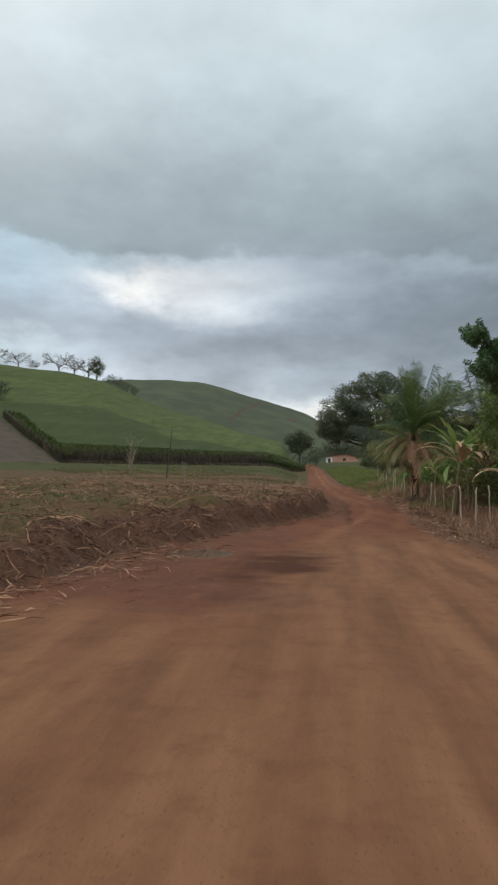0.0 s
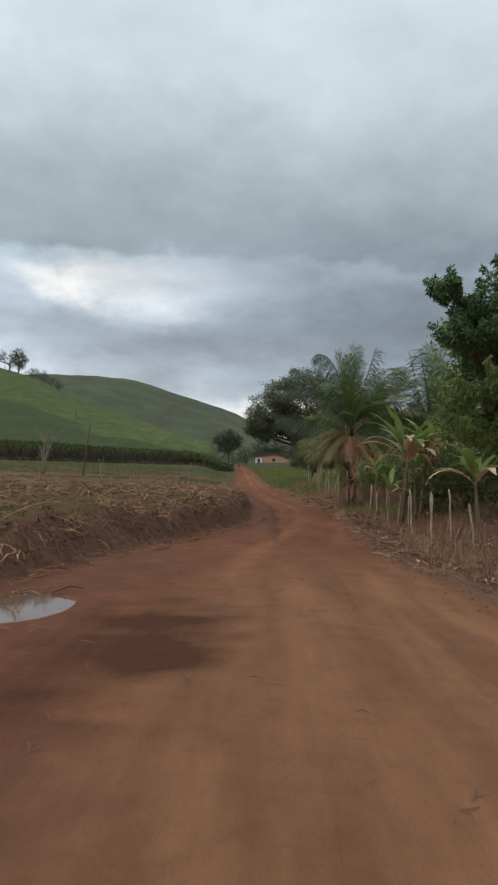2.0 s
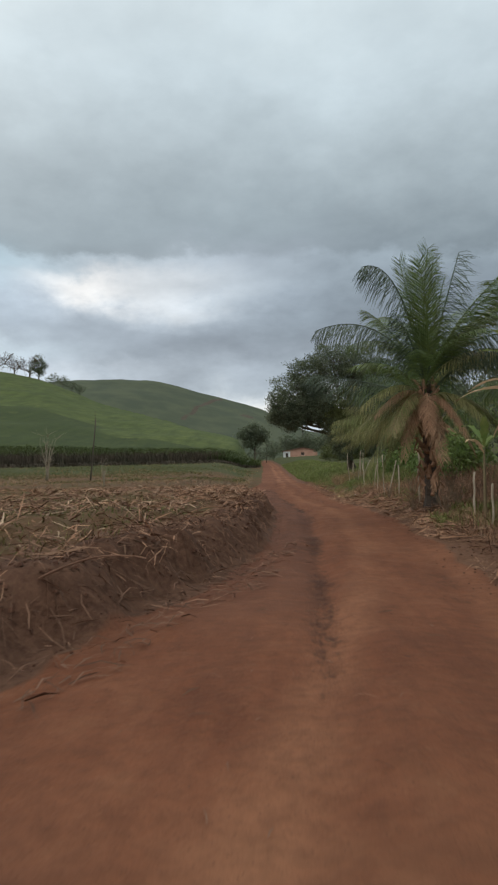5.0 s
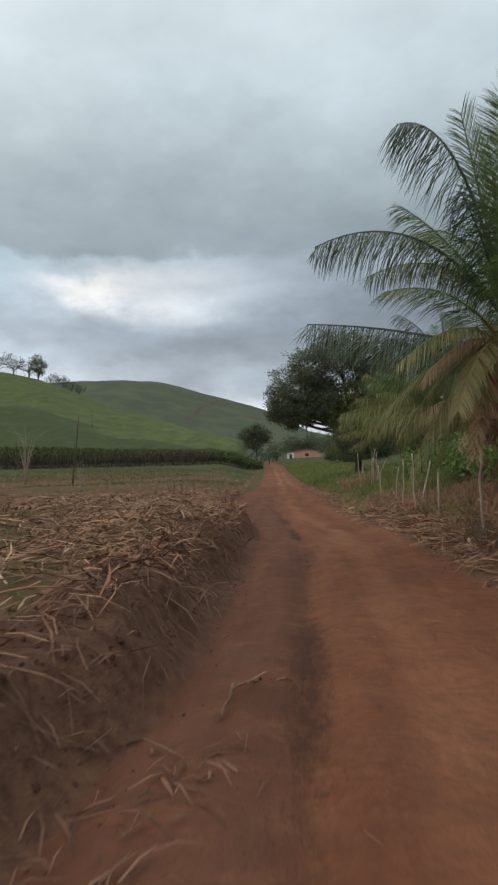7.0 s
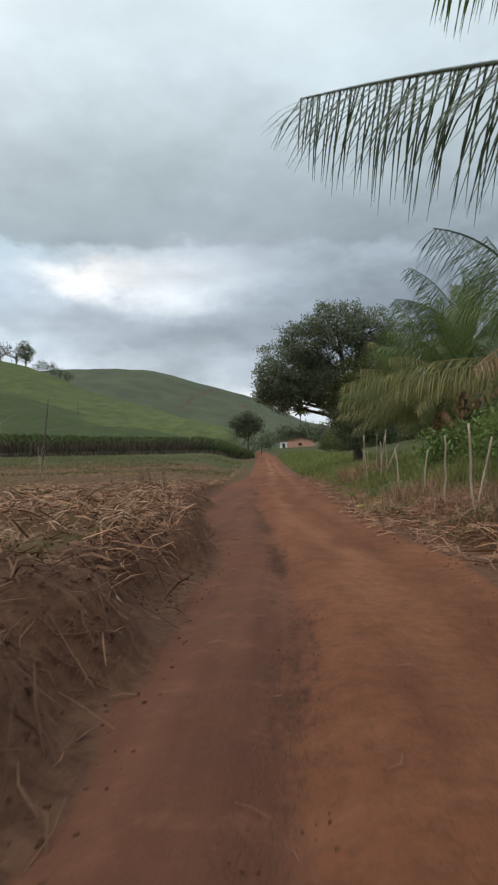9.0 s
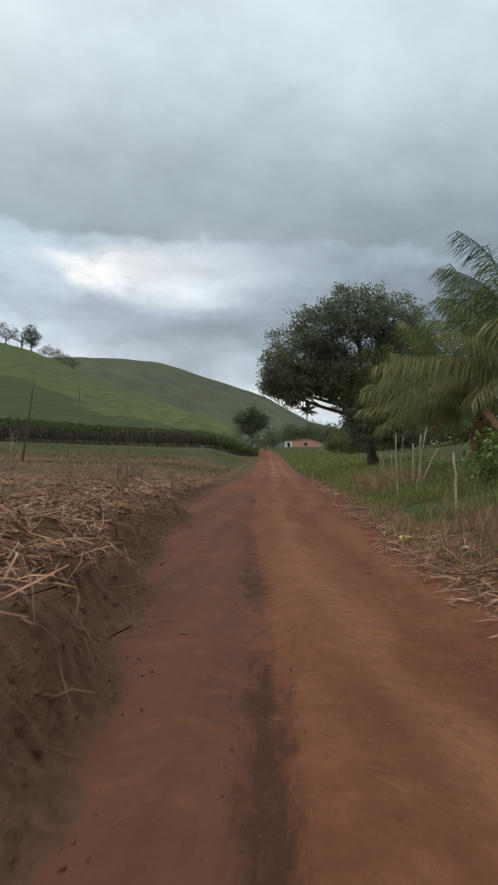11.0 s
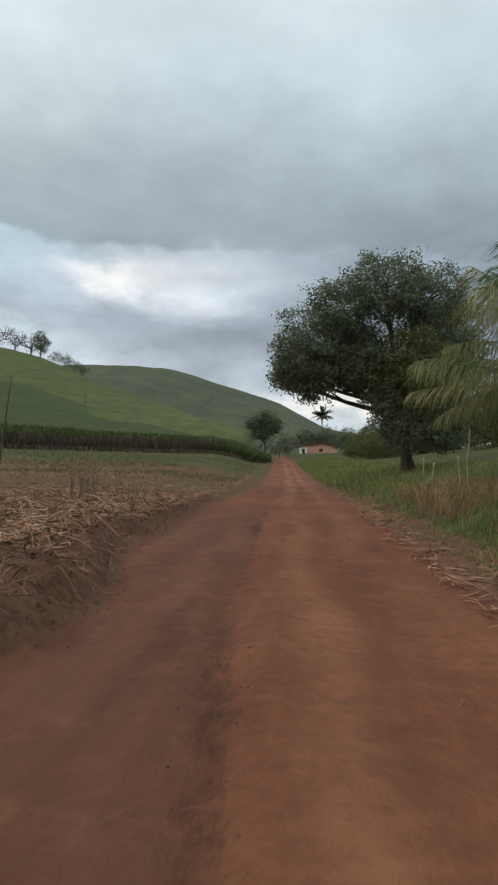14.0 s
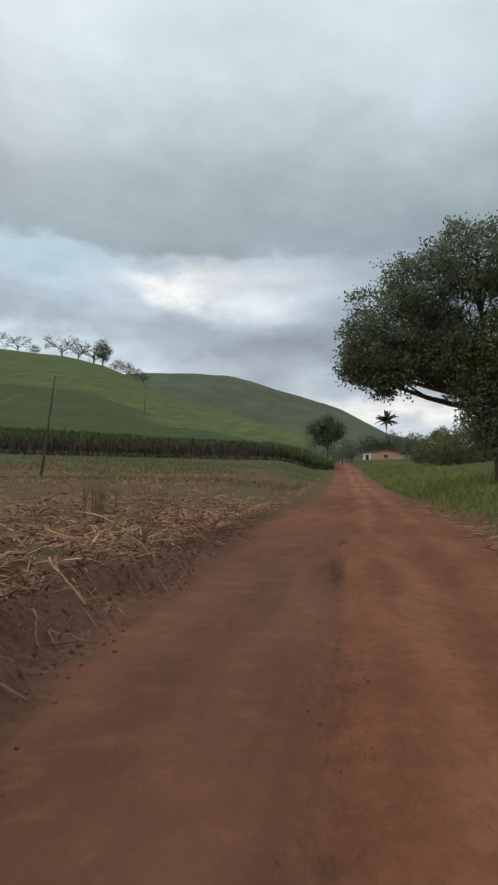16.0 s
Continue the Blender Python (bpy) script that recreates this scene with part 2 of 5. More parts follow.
def material(name, colour, rough=0.9, vary=0.25, scale=6.0, second=None, bump=0.3, bscale=None, spec=0.25, metallic=0.0, island=0.0, trans=0.0, stretch=None):
    """A rough, mottled surface: colour varied by two sizes of noise, a second colour in patches, and fine relief."""
    m = bpy.data.materials.new(name)
    m.use_nodes = True
    nt = m.node_tree
    b = nt.nodes["Principled BSDF"]
    L = nt.links.new
    co = nt.nodes.new("ShaderNodeTexCoord").outputs["Object"]
    if stretch:
        mp = nt.nodes.new("ShaderNodeMapping")
        mp.inputs["Scale"].default_value = stretch
        L(co, mp.inputs["Vector"])
        co = mp.outputs[0]
    n1, n2 = noise_node(nt, co, scale, 5, 0.6), noise_node(nt, co, scale * 7.3, 4, 0.6)
    mix = node(nt, "ShaderNodeMix", data_type="RGBA")
    sec = second or tuple(c * 0.55 for c in colour)
    mix.inputs["A"].default_value, mix.inputs["B"].default_value = (*colour, 1), (*sec, 1)
    f = math_node(nt, "MULTIPLY", math_node(nt, "SUBTRACT", n1, 0.38), 3.2)
    n = nt.nodes.new("ShaderNodeClamp")
    L(f, n.inputs[0])
    L(n.outputs[0], mix.inputs["Factor"])
    val = math_node(nt, "ADD", 1 - vary, math_node(nt, "MULTIPLY", n2, 2 * vary))
    if island:
        geo = nt.nodes.new("ShaderNodeNewGeometry")
        val = math_node(nt, "MULTIPLY", val, math_node(nt, "ADD", 1 - island, math_node(nt, "MULTIPLY", geo.outputs["Random Per Island"], 2 * island)))
    mul = node(nt, "ShaderNodeMix", data_type="RGBA", blend_type="MULTIPLY")
    mul.inputs["Factor"].default_value = 1
    L(mix.outputs["Result"], mul.inputs["A"])
    L(val, mul.inputs["B"])
    L(mul.outputs["Result"], b.inputs["Base Color"])
    b.inputs["Roughness"].default_value, b.inputs["Metallic"].default_value = rough, metallic
    b.inputs["Specular IOR Level"].default_value = spec
    if bump:
        bp = nt.nodes.new("ShaderNodeBump")
        bp.inputs["Strength"].default_value, bp.inputs["Distance"].default_value = bump, 0.02
        L(noise_node(nt, co, bscale or scale * 5, 4, 0.65), bp.inputs["Height"])
        L(bp.outputs[0], b.inputs["Normal"])
    if trans:
        tr = nt.nodes.new("ShaderNodeBsdfTranslucent")
        L(mul.outputs["Result"], tr.inputs["Color"])
        ms = nt.nodes.new("ShaderNodeMixShader")
        ms.inputs[0].default_value = trans
        out = nt.nodes["Material Output"]
        L(b.outputs[0], ms.inputs[1])
        L(tr.outputs[0], ms.inputs[2])
        L(ms.outputs[0], out.inputs[0])
    MATS[name] = m
    return m


def ground_material():
    """Red laterite road, litter-strewn harvested field, grass verge, young cane on the hills: blended by cover. The far
    hill's colour also holds haze.
    """
    m = bpy.data.materials.new("land")
    m.use_nodes = True
    nt = m.node_tree
    b = nt.nodes["Principled BSDF"]
    L = nt.links.new
    co = nt.nodes.new("ShaderNodeTexCoord").outputs["Object"]
    n_big, n_mid, n_fine = noise_node(nt, co, 0.22, 4), noise_node(nt, co, 1.3, 5, 0.6), noise_node(nt, co, 9.0, 5, 0.65)
    n_hill, n_row = noise_node(nt, co, 0.03, 5, 0.6), noise_node(nt, co, 0.35, 5, 0.65)

    def two(a, c, fac, sharp=3.0, mid=0.5):
        mx = node(nt, "ShaderNodeMix", data_type="RGBA")
        for key, val in (("A", a), ("B", c)):
            if isinstance(val, tuple):
                mx.inputs[key].default_value = (*val, 1)
            else:
                L(val, mx.inputs[key])
        cl = nt.nodes.new("ShaderNodeClamp")
        L(math_node(nt, "ADD", math_node(nt, "MULTIPLY", math_node(nt, "SUBTRACT", fac, mid), sharp), 0.5), cl.inputs[0])
        L(cl.outputs[0], mx.inputs["Factor"])
        return mx.outputs["Result"]

    def cover(name, wide=0.0):
        a = nt.nodes.new("ShaderNodeAttribute")
        a.attribute_name = name
        wob = math_node(nt, "ADD", math_node(nt, "MULTIPLY", math_node(nt, "SUBTRACT", n_mid, 0.5), 0.6), math_node(nt, "MULTIPLY", math_node(nt, "SUBTRACT", n_big, 0.5), wide))
        return math_node(nt, "ADD", a.outputs["Fac"], wob)

    road = two((0.205, 0.075, 0.037), (0.140, 0.050, 0.025), n_mid, 2.2)
    streak = noise_node(nt, mapped(nt, co, (1.9, 0.24, 1)), 1.0, 5, 0.6)
    road = two(road, (0.230, 0.092, 0.047), n_big, 3.0, 0.57)
    road = two(road, (0.104, 0.041, 0.023), streak, 2.6, 0.66)
    road = two(road, (0.250, 0.104, 0.054), math_node(nt, "MULTIPLY", streak, -1.0), 2.6, -0.28)
    road = two(road, (0.300, 0.130, 0.068), cover("dust", 0.8), 1.6, 0.62)
    road = two(road, (0.092, 0.037, 0.020), n_fine, 1.6, 0.72)
    road = two(road, (0.24, 0.105, 0.055), noise_node(nt, co, 24.0, 4, 0.6), 2.5, 0.76)
    road = two(road, two((0.165, 0.075, 0.038), (0.255, 0.119, 0.061), streak, 4.0), cover("sandy", 1.0), 1.8, 0.58)
    road = two(road, two((0.095, 0.041, 0.026), (0.155, 0.068, 0.041), streak, 4.0), cover("track", 0.8), 1.3, 0.72)
    worn = noise_node(nt, mapped(nt, co, (0.9, 1.1, 1.0)), 2.6, 7, 0.72)
    road = two(road, (0.110, 0.044, 0.024), worn, 2.4, 0.72)
    road = two(road, (0.260, 0.115, 0.060), math_node(nt, "MULTIPLY", worn, -1.0), 2.4, -0.27)
    lumps = noise_node(nt, mapped(nt, co, (1.0, 0.35, 1.0)), 11.0, 5, 0.7)
    rut = nt.nodes.new("ShaderNodeAttribute")
    rut.attribute_name = "rut"
    muddy = math_node(nt, "ADD", rut.outputs["Fac"], math_node(nt, "MULTIPLY", math_node(nt, "SUBTRACT", lumps, 0.5), 1.6))
    road = two(road, (0.078, 0.034, 0.020), muddy, 2.2, 0.70)
    grit = nt.nodes.new("ShaderNodeTexVoronoi")
    grit.inputs["Scale"].default_value = 26.0
    L(co, grit.inputs["Vector"])
    road = two(road, (0.085, 0.037, 0.022), math_node(nt, "MULTIPLY", grit.outputs["Distance"], -1.0), 9.0, -0.10)
    wet = two(road, (0.080, 0.029, 0.014), math_node(nt, "ADD", cover("wet", 0.8), math_node(nt, "MULTIPLY", math_node(nt, "SUBTRACT", streak, 0.5), 1.3)), 1.9, 0.62)
    soil = two((0.080, 0.039, 0.024), (0.150, 0.077, 0.047), n_fine, 3.0)
    field = two((0.128, 0.062, 0.033), (0.090, 0.074, 0.027), n_row, 3.5, 0.48)
    field = two(field, soil, n_fine, 3.0, 0.58)
    green = two((0.050, 0.063, 0.020), (0.082, 0.074, 0.028), n_row, 3.0)
    cane = two((0.088, 0.112, 0.030), (0.122, 0.140, 0.040), n_hill, 3.0)
    cane = two(cane, two((0.036, 0.048, 0.019), (0.052, 0.064, 0.024), n_row, 3.0), cover("tall_cane", 0.3), 5.0)
    cane = two(cane, (0.050, 0.066, 0.022), noise_node(nt, mapped(nt, co, (0.16, 0.07, 0.3)), 1.0, 7, 0.68), 3.6, 0.55)
    cane = two(cane, (0.130, 0.145, 0.045), noise_node(nt, mapped(nt, co, (0.22, 0.10, 0.3)), 1.0, 6, 0.68), 3.0, 0.70)
    rows = noise_node(nt, mapped(nt, co, (0.5, 0.03, 0.1)), 1.0, 4, 0.6)
    cane = two(cane, (0.058, 0.076, 0.024), rows, 3.0, 0.60)
    cane = two(cane, (0.056, 0.072, 0.024), n_row, 2.5, 0.62)
    brown = two((0.066, 0.051, 0.038), (0.112, 0.083, 0.060), n_row, 3.0)
    col = two(field, soil, cover("bank"), 4)
    col = two(col, two((0.112, 0.053, 0.031), (0.180, 0.095, 0.056), n_fine, 3.0), cover("verge"), 2.2)
    col = two(col, green, cover("grass", 1.2), 2.5)
    col = two(col, cane, cover("cane"), 6)
    # far hill: greyer green, with aerial haze mixed into its base colour
    col = two(col, two((0.066, 0.078, 0.050), (0.092, 0.102, 0.060), n_hill, 4.0), cover("hazed_hill", 0.2), 4)
    col = two(col, brown, cover("brown", 0.6), 4)
    col = two(col, wet, cover("road", 0.5), 4)
    L(col, b.inputs["Base Color"])
    b.inputs["Roughness"].default_value, b.inputs["Specular IOR Level"].default_value = 0.92, 0.15
    bp = nt.nodes.new("ShaderNodeBump")
    bp.inputs["Strength"].default_value, bp.inputs["Distance"].default_value = 0.8, 0.03
    relief = math_node(nt, "ADD", n_fine, math_node(nt, "MULTIPLY", noise_node(nt, co, 38, 3), 0.4))
    relief = math_node(nt, "ADD", relief, math_node(nt, "MULTIPLY", worn, 0.5))
    relief = math_node(nt, "ADD", relief, math_node(nt, "MULTIPLY", math_node(nt, "MULTIPLY", rut.outputs["Fac"], lumps), 2.5))
    L(relief, bp.inputs["Height"])
    L(bp.outputs[0], b.inputs["Normal"])
    return m


# ---- helpers for meshes ----
def mesh_object(name, verts, faces, mat, parent=None, label="", smooth_faces=False):
    me = bpy.data.meshes.new(name)
    me.from_pydata([tuple(v) for v in verts] if not isinstance(verts, np.ndarray) else verts.tolist(), [], faces if not isinstance(faces, np.ndarray) else faces.tolist())
    if smooth_faces:
        me.polygons.foreach_set("use_smooth", [True] * len(me.polygons))
    me.materials.append(mat)
    ob = new(name, me)
    if parent:
        ob.parent = parent
    if label:
        ob["label"] = label
    return ob


class Soup:
    """Vertices and faces gathered into one mesh."""

    def __init__(self):
        self.v, self.f, self.n = [], [], 0

    def add(self, verts, faces):
        self.v.append(np.asarray(verts, float))
        self.f += [[i + self.n for i in f] for f in faces]
        self.n += len(verts)

    def quads(self, arr):
        """arr: k x 4 x 3"""
        k = len(arr)
        self.v.append(arr.reshape(-1, 3))
        self.f += (np.arange(k * 4).reshape(k, 4) + self.n).tolist()
        self.n += k * 4

    def tube(self, pts, radii, sides=7):
        pts = [Vector(p) for p in pts]
        rings = []
        for i, p in enumerate(pts):
            d = (pts[min(i + 1, len(pts) - 1)] - pts[max(i - 1, 0)]).normalized()
            a = d.cross(Vector((0, 1, 0.3))).normalized()
            c = d.cross(a)
            rings.append([p + (a * math.cos(k * math.tau / sides) + c * math.sin(k * math.tau / sides)) * radii[i] for k in range(sides)])
        verts = [tuple(v) for r in rings for v in r]
        faces = [[i * sides + k, i * sides + (k + 1) % sides, (i + 1) * sides + (k + 1) % sides, (i + 1) * sides + k] for i in range(len(pts) - 1) for k in range(sides)]
        faces.append(list(range(sides))[::-1])
        faces.append([(len(pts) - 1) * sides + k for k in range(sides)])
        self.add(verts, faces)

    def make(self, name, mat, parent=None, label="", smooth_faces=False):
        return mesh_object(name, np.concatenate(self.v), self.f, mat, parent, label, smooth_faces)


def empty(name, place, label, category, group="", kind=""):
    ob = new(name)
    ob.location = place
    return tagged(ob, label, category, group, kind)


# ---- ground sheet ----
LAND = ground_material()


def build_ground():
    xs = [-3500, -2600, -2000, -1600, -1300, -1100, -950] + axis([(-850, -300, 62), (-300, -90, 42), (-90, -30, 50), (-30, -8, 60), (-8, 7, 118), (7, 14, 28), (14, 40, 30), (40, 160, 24), (160, 700, 24)]) + [700, 900, 1300, 2000, 3500]
    ys = [-600, -300, -150, -80, -40] + axis([(-20, 2, 20), (2, 66, 400), (66, 100, 110), (100, 180, 110), (180, 330, 75), (330, 460, 40), (460, 830, 50)]) + [830, 900, 1100, 1500, 2200, 3500]
    X, Y = np.meshgrid(xs, ys)
    Z = ground(X, Y)
    nx, ny = len(xs), len(ys)
    verts = np.stack([X, Y, Z], -1).reshape(-1, 3)
    i = np.arange(nx * ny).reshape(ny, nx)
    faces = np.stack([i[:-1, :-1], i[:-1, 1:], i[1:, 1:], i[1:, :-1]], -1).reshape(-1, 4)
    ob = mesh_object("ground", verts, faces, LAND, smooth_faces=True)
    x, y = verts[:, 0], verts[:, 1]
    foot, edge = bank_foot(y), road_edge(y)
    d, th = np.hypot(x, y - 45), np.degrees(np.arctan2(-x, y - 45)) + 1.0
    road = smooth(-0.12, 0.22, x - foot) * smooth(-0.15, 0.25, edge - x) * smooth(430, 380, y)
    bank = smooth(1.25, 0.7, foot - x) * smooth(-0.6, -0.3, foot - x) * smooth(0.05, 0.2, bank_height(y))
    r = x - edge
    verge = smooth(-0.5, -0.1, r) * smooth(5.5, 3.6, r + 3.4 * smooth(38, 50, y))
    grass = np.where(r > 0, smooth(0.5, 1.3, r) * smooth(40, 50, y) + smooth(6, 12, r), 0)
    grass = np.maximum(grass, 0.55 * smooth(56, 90, d) * (th > 2) * (d < 125))
    grass = np.maximum(grass, np.where((th > 4) & (x < foot - 3), smooth(62, 84, d), 0) * 0.95)
    d0 = np.interp(th, [0, 3.6, 6, 10, 40], [150, 146, 122, 112, 105])
    cane = np.where(x < foot, smooth(d0 - 3, d0 + 3, d), smooth(330, 400, d))
    DAv = np.interp(th, A_TH, A_D)
    up = (d - d0) / np.maximum(DAv - d0, 1)
    tall = np.where((x < foot) & (up < 1), smooth(0.05, -0.05, up - np.interp(th, [3, 6, 10, 17, 29, 40], [-0.1, 0.05, 0.22, 0.36, 0.42, 0.42]) + 0.10 * vnoise(x, y, 40, 71) + 0.06 * vnoise(x, y, 13, 73)), 0)
    sB = (d - 430) / 330
    tall = np.maximum(tall, np.where(d > 430, 0.55 * smooth(13, 17, th + 1.5 * vnoise(x, y, 90, 72)), 0))
    trackB = np.where((d > 430) & (th > 6.9) & (th < 10.8), smooth(0.042, 0.018, np.abs(sB - (0.95 - (th - 7.1) * 0.13))), 0)
    bare = np.where(d > 430, np.exp(-(((th - 4.6) / 1.0) ** 2 + ((sB - 0.68) / 0.04) ** 2)), 0)
    brown = np.maximum(0.95 * trackB, 0.75 * bare) + smooth(-0.6, 0.6, th - 34.9 - 0.03 * (d - 106)) * smooth(98, 104, d) * smooth(200, 175, d)
    wet = (0.85 + 0.55 * fbm(x * 0.35, y, 0.55, 3, 91)) * np.exp(-(((x + 0.75) / 1.15) ** 2 + ((y - 10.6) / 2.9) ** 2) ** 1.2) + 0.3 * np.exp(-(((x + 2.6) / 1.6) ** 2 + ((y - 8.5) / 3.0) ** 2)) + 0.2 * smooth(1.2, 0.1, x - foot) * smooth(16, 24, y) * smooth(84, 64, y)
    mid = (foot + edge) / 2
    dust = (0.75 * np.exp(-((x - mid - 0.25 - 0.25 * vnoise(0 * y, y, 9, 16)) / 0.38) ** 2) + 0.55 * np.exp(-((x - mid - 1.5) / 0.4) ** 2) + 0.75 * smooth(15, 6, y) * smooth(-1.2, 0.6, x - mid) + 0.35 * smooth(70, 85, y)) * (0.75 + 0.35 * vnoise(x, y, 4.0, 17))
    line = rut_line(y)
    rut = (np.exp(-((x - line) / 0.2) ** 2) + 0.55 * np.exp(-((x - line - 1.55) / 0.26) ** 2)) * smooth(14, 22, y) * smooth(80, 62, y) * (0.7 + 0.4 * vnoise(x, y, 1.6, 15))
    track = smooth(0.25, -0.15, x - line) * smooth(16, 26, y) * smooth(78, 58, y)
    track = np.maximum(track, 0.8 * smooth(0.2, -1.6, x + 0.6 * vnoise(x, y, 2.5, 20)) * smooth(22, 15, y) * smooth(5, 8, y))
    # the last mask tints land beyond about 425 m with painted haze
    for name, val in (("road", road), ("bank", bank), ("verge", verge), ("grass", np.clip(grass, 0, 1)), ("cane", cane), ("brown", brown), ("wet", wet + 0.2 * rut), ("rut", rut), ("track", track), ("sandy", smooth(22, 9, y - 1.2 * x + 1.6 * vnoise(x, y, 3, 18)) * np.maximum(smooth(-2.4, 0.2, x + 0.5 * vnoise(x, y, 2.2, 19)), smooth(8.5, 5.5, y + vnoise(x, y, 1.7, 92)))), ("tall_cane", tall), ("dust", dust), ("hazed_hill", smooth(425, 470, d) * (1 - 0.35 * tall))):
        at = ob.data.attributes.new(name, "FLOAT", "POINT")
        at.data.foreach_set("value", val.astype(np.float32))
    tagged(ob, "red dirt track between harvested cane field, grassy verge and green hills", "ground", kind="structure")


build_ground()

# ---- plant materials ----
BARK = material("grey_brown_bark", (0.15, 0.115, 0.085), 0.95, 0.3, 3, bump=0.8, stretch=(3, 3, 0.7))
PALM_BARK = material("ringed_palm_bark", (0.13, 0.10, 0.078), 0.9, 0.3, 5, bump=0.7, stretch=(0.6, 0.6, 6))
LEAF_DARK = material("dark_tree_leaf", (0.140, 0.163, 0.102), 0.48, 0.35, 0.5, (0.185, 0.203, 0.118), 0, island=0.45, trans=0.5, spec=0.3)
LEAF_MID = material("mid_green_leaf", (0.125, 0.142, 0.050), 0.55, 0.3, 0.6, (0.175, 0.180, 0.068), 0, island=0.4, trans=0.45, spec=0.35)
LEAF_FRESH = material("fresh_green_leaf", (0.15, 0.22, 0.06), 0.5, 0.3, 0.6, (0.21, 0.25, 0.08), 0, island=0.4, trans=0.35, spec=0.35)
FIELD_GRASS = material("olive_field_grass", (0.105, 0.120, 0.034), 0.7, 0.3, 0.3, (0.17, 0.14, 0.055), 0, island=0.4, trans=0.3)
LEAF_BLUE = material("bluish_green_leaf", (0.085, 0.160, 0.066), 0.5, 0.25, 0.8, (0.13, 0.20, 0.07), 0, island=0.35, trans=0.3, spec=0.4)
PALM_DARK = material("dark_palm_leaflet", (0.070, 0.100, 0.060), 0.4, 0.25, 0.7, (0.105, 0.135, 0.070), 0, island=0.35, trans=0.4, spec=0.5)
PALM_GREEN = material("green_palm_leaflet", (0.125, 0.185, 0.060), 0.42, 0.25, 0.7, (0.17, 0.20, 0.060), 0, island=0.35, trans=0.42, spec=0.5)
PALM_OLIVE = material("olive_palm_leaflet", (0.20, 0.215, 0.075), 0.5, 0.25, 0.7, (0.33, 0.28, 0.13), 0, island=0.4, trans=0.42)
PALM_DEAD = material("dead_palm_frond", (0.36, 0.20, 0.12), 0.9, 0.3, 0.9, (0.46, 0.31, 0.19), 0, island=0.35, trans=0.2)
RACHIS = material("palm_rib", (0.16, 0.15, 0.05), 0.6, 0.2, 4, (0.22, 0.18, 0.08), 0.2)
BANANA_GREEN = material("banana_leaf", (0.16, 0.25, 0.065), 0.45, 0.25, 2.0, (0.27, 0.30, 0.095), 0.2, island=0.15, trans=0.35, spec=0.5)
BANANA_DRY = material("yellowed_banana_leaf", (0.76, 0.56, 0.37), 0.8, 0.3, 3.5, (0.52, 0.38, 0.18), 0.3, island=0.3, trans=0.25)
BANANA_STEM = material("banana_stem", (0.20, 0.16, 0.085), 0.6, 0.3, 2.5, (0.12, 0.075, 0.04), 0.4, stretch=(2, 2, 0.5))
GRASS = material("verge_grass", (0.145, 0.185, 0.048), 0.6, 0.3, 0.5, (0.25, 0.235, 0.085), 0, island=0.4, trans=0.3)
DRY_GRASS = material("dry_grass", (0.36, 0.235, 0.125), 0.8, 0.3, 0.8, (0.25, 0.17, 0.08), 0, island=0.4, trans=0.2)
VERGE_DRY = material("reddish_dry_weeds", (0.38, 0.225, 0.14), 0.85, 0.3, 0.8, (0.27, 0.155, 0.095), 0, island=0.45, trans=0.15)
PALE_LEAF = material("pale_fallen_leaf", (0.47, 0.33, 0.22), 0.85, 0.3, 2.0, (0.36, 0.21, 0.13), 0, island=0.45)
STRAW = material("cane_straw", (0.37, 0.210, 0.125), 0.85, 0.35, 1.5, (0.22, 0.108, 0.062), 0, island=0.5)
STRAW_DARK = material("rotting_cane_trash", (0.135, 0.072, 0.046), 0.95, 0.35, 1.5, (0.21, 0.115, 0.072), 0, island=0.5)
CANE_LEAF = material("cane_leaf", (0.066, 0.088, 0.026), 0.6, 0.3, 0.05, (0.105, 0.122, 0.036), 0, island=0.4, trans=0.3)
CANE_STALK = material("cane_stalk_wall", (0.098, 0.073, 0.052), 0.9, 0.35, 0.3, (0.060, 0.056, 0.034), 0, island=0.45)
POST_WOOD = material("weathered_fence_post", (0.50, 0.41, 0.31), 0.95, 0.35, 4, (0.30, 0.23, 0.165), 0.8, stretch=(3, 3, 0.6))
POLE_WOOD = material("dark_pole_wood", (0.11, 0.088, 0.068), 0.9, 0.3, 3, bump=0.5, stretch=(3, 3, 0.5))
PALE_TWIG = material("pale_bare_twig", (0.40, 0.33, 0.24), 0.9, 0.25, 5, bump=0.2)
TWIG = material("dry_twig", (0.27, 0.19, 0.125), 0.9, 0.3, 5, bump=0.2)


# ---- builders for plants ----
def leaf_quads(centres, size, aspect, rng, droop=0.35, out=None):
    """Pointed leaves, each a folded diamond, at the given places."""
    k = len(centres)
    d = rng.normal(size=(k, 3))
    if out is not None:
        d = d * 0.8 + out * 0.8
    d[:, 2] -= droop
    d /= np.linalg.norm(d, axis=1)[:, None]
    side = np.cross(d, rng.normal(size=(k, 3)))
    side /= np.linalg.norm(side, axis=1)[:, None]
    L = size * rng.uniform(0.7, 1.35, k)[:, None]
    base, tip = centres - d * L * 0.5, centres + d * L * 0.5
    mid = centres + d * L * 0.05
    return np.stack([base, mid + side * L * aspect, tip, mid - side * L * aspect], 1)


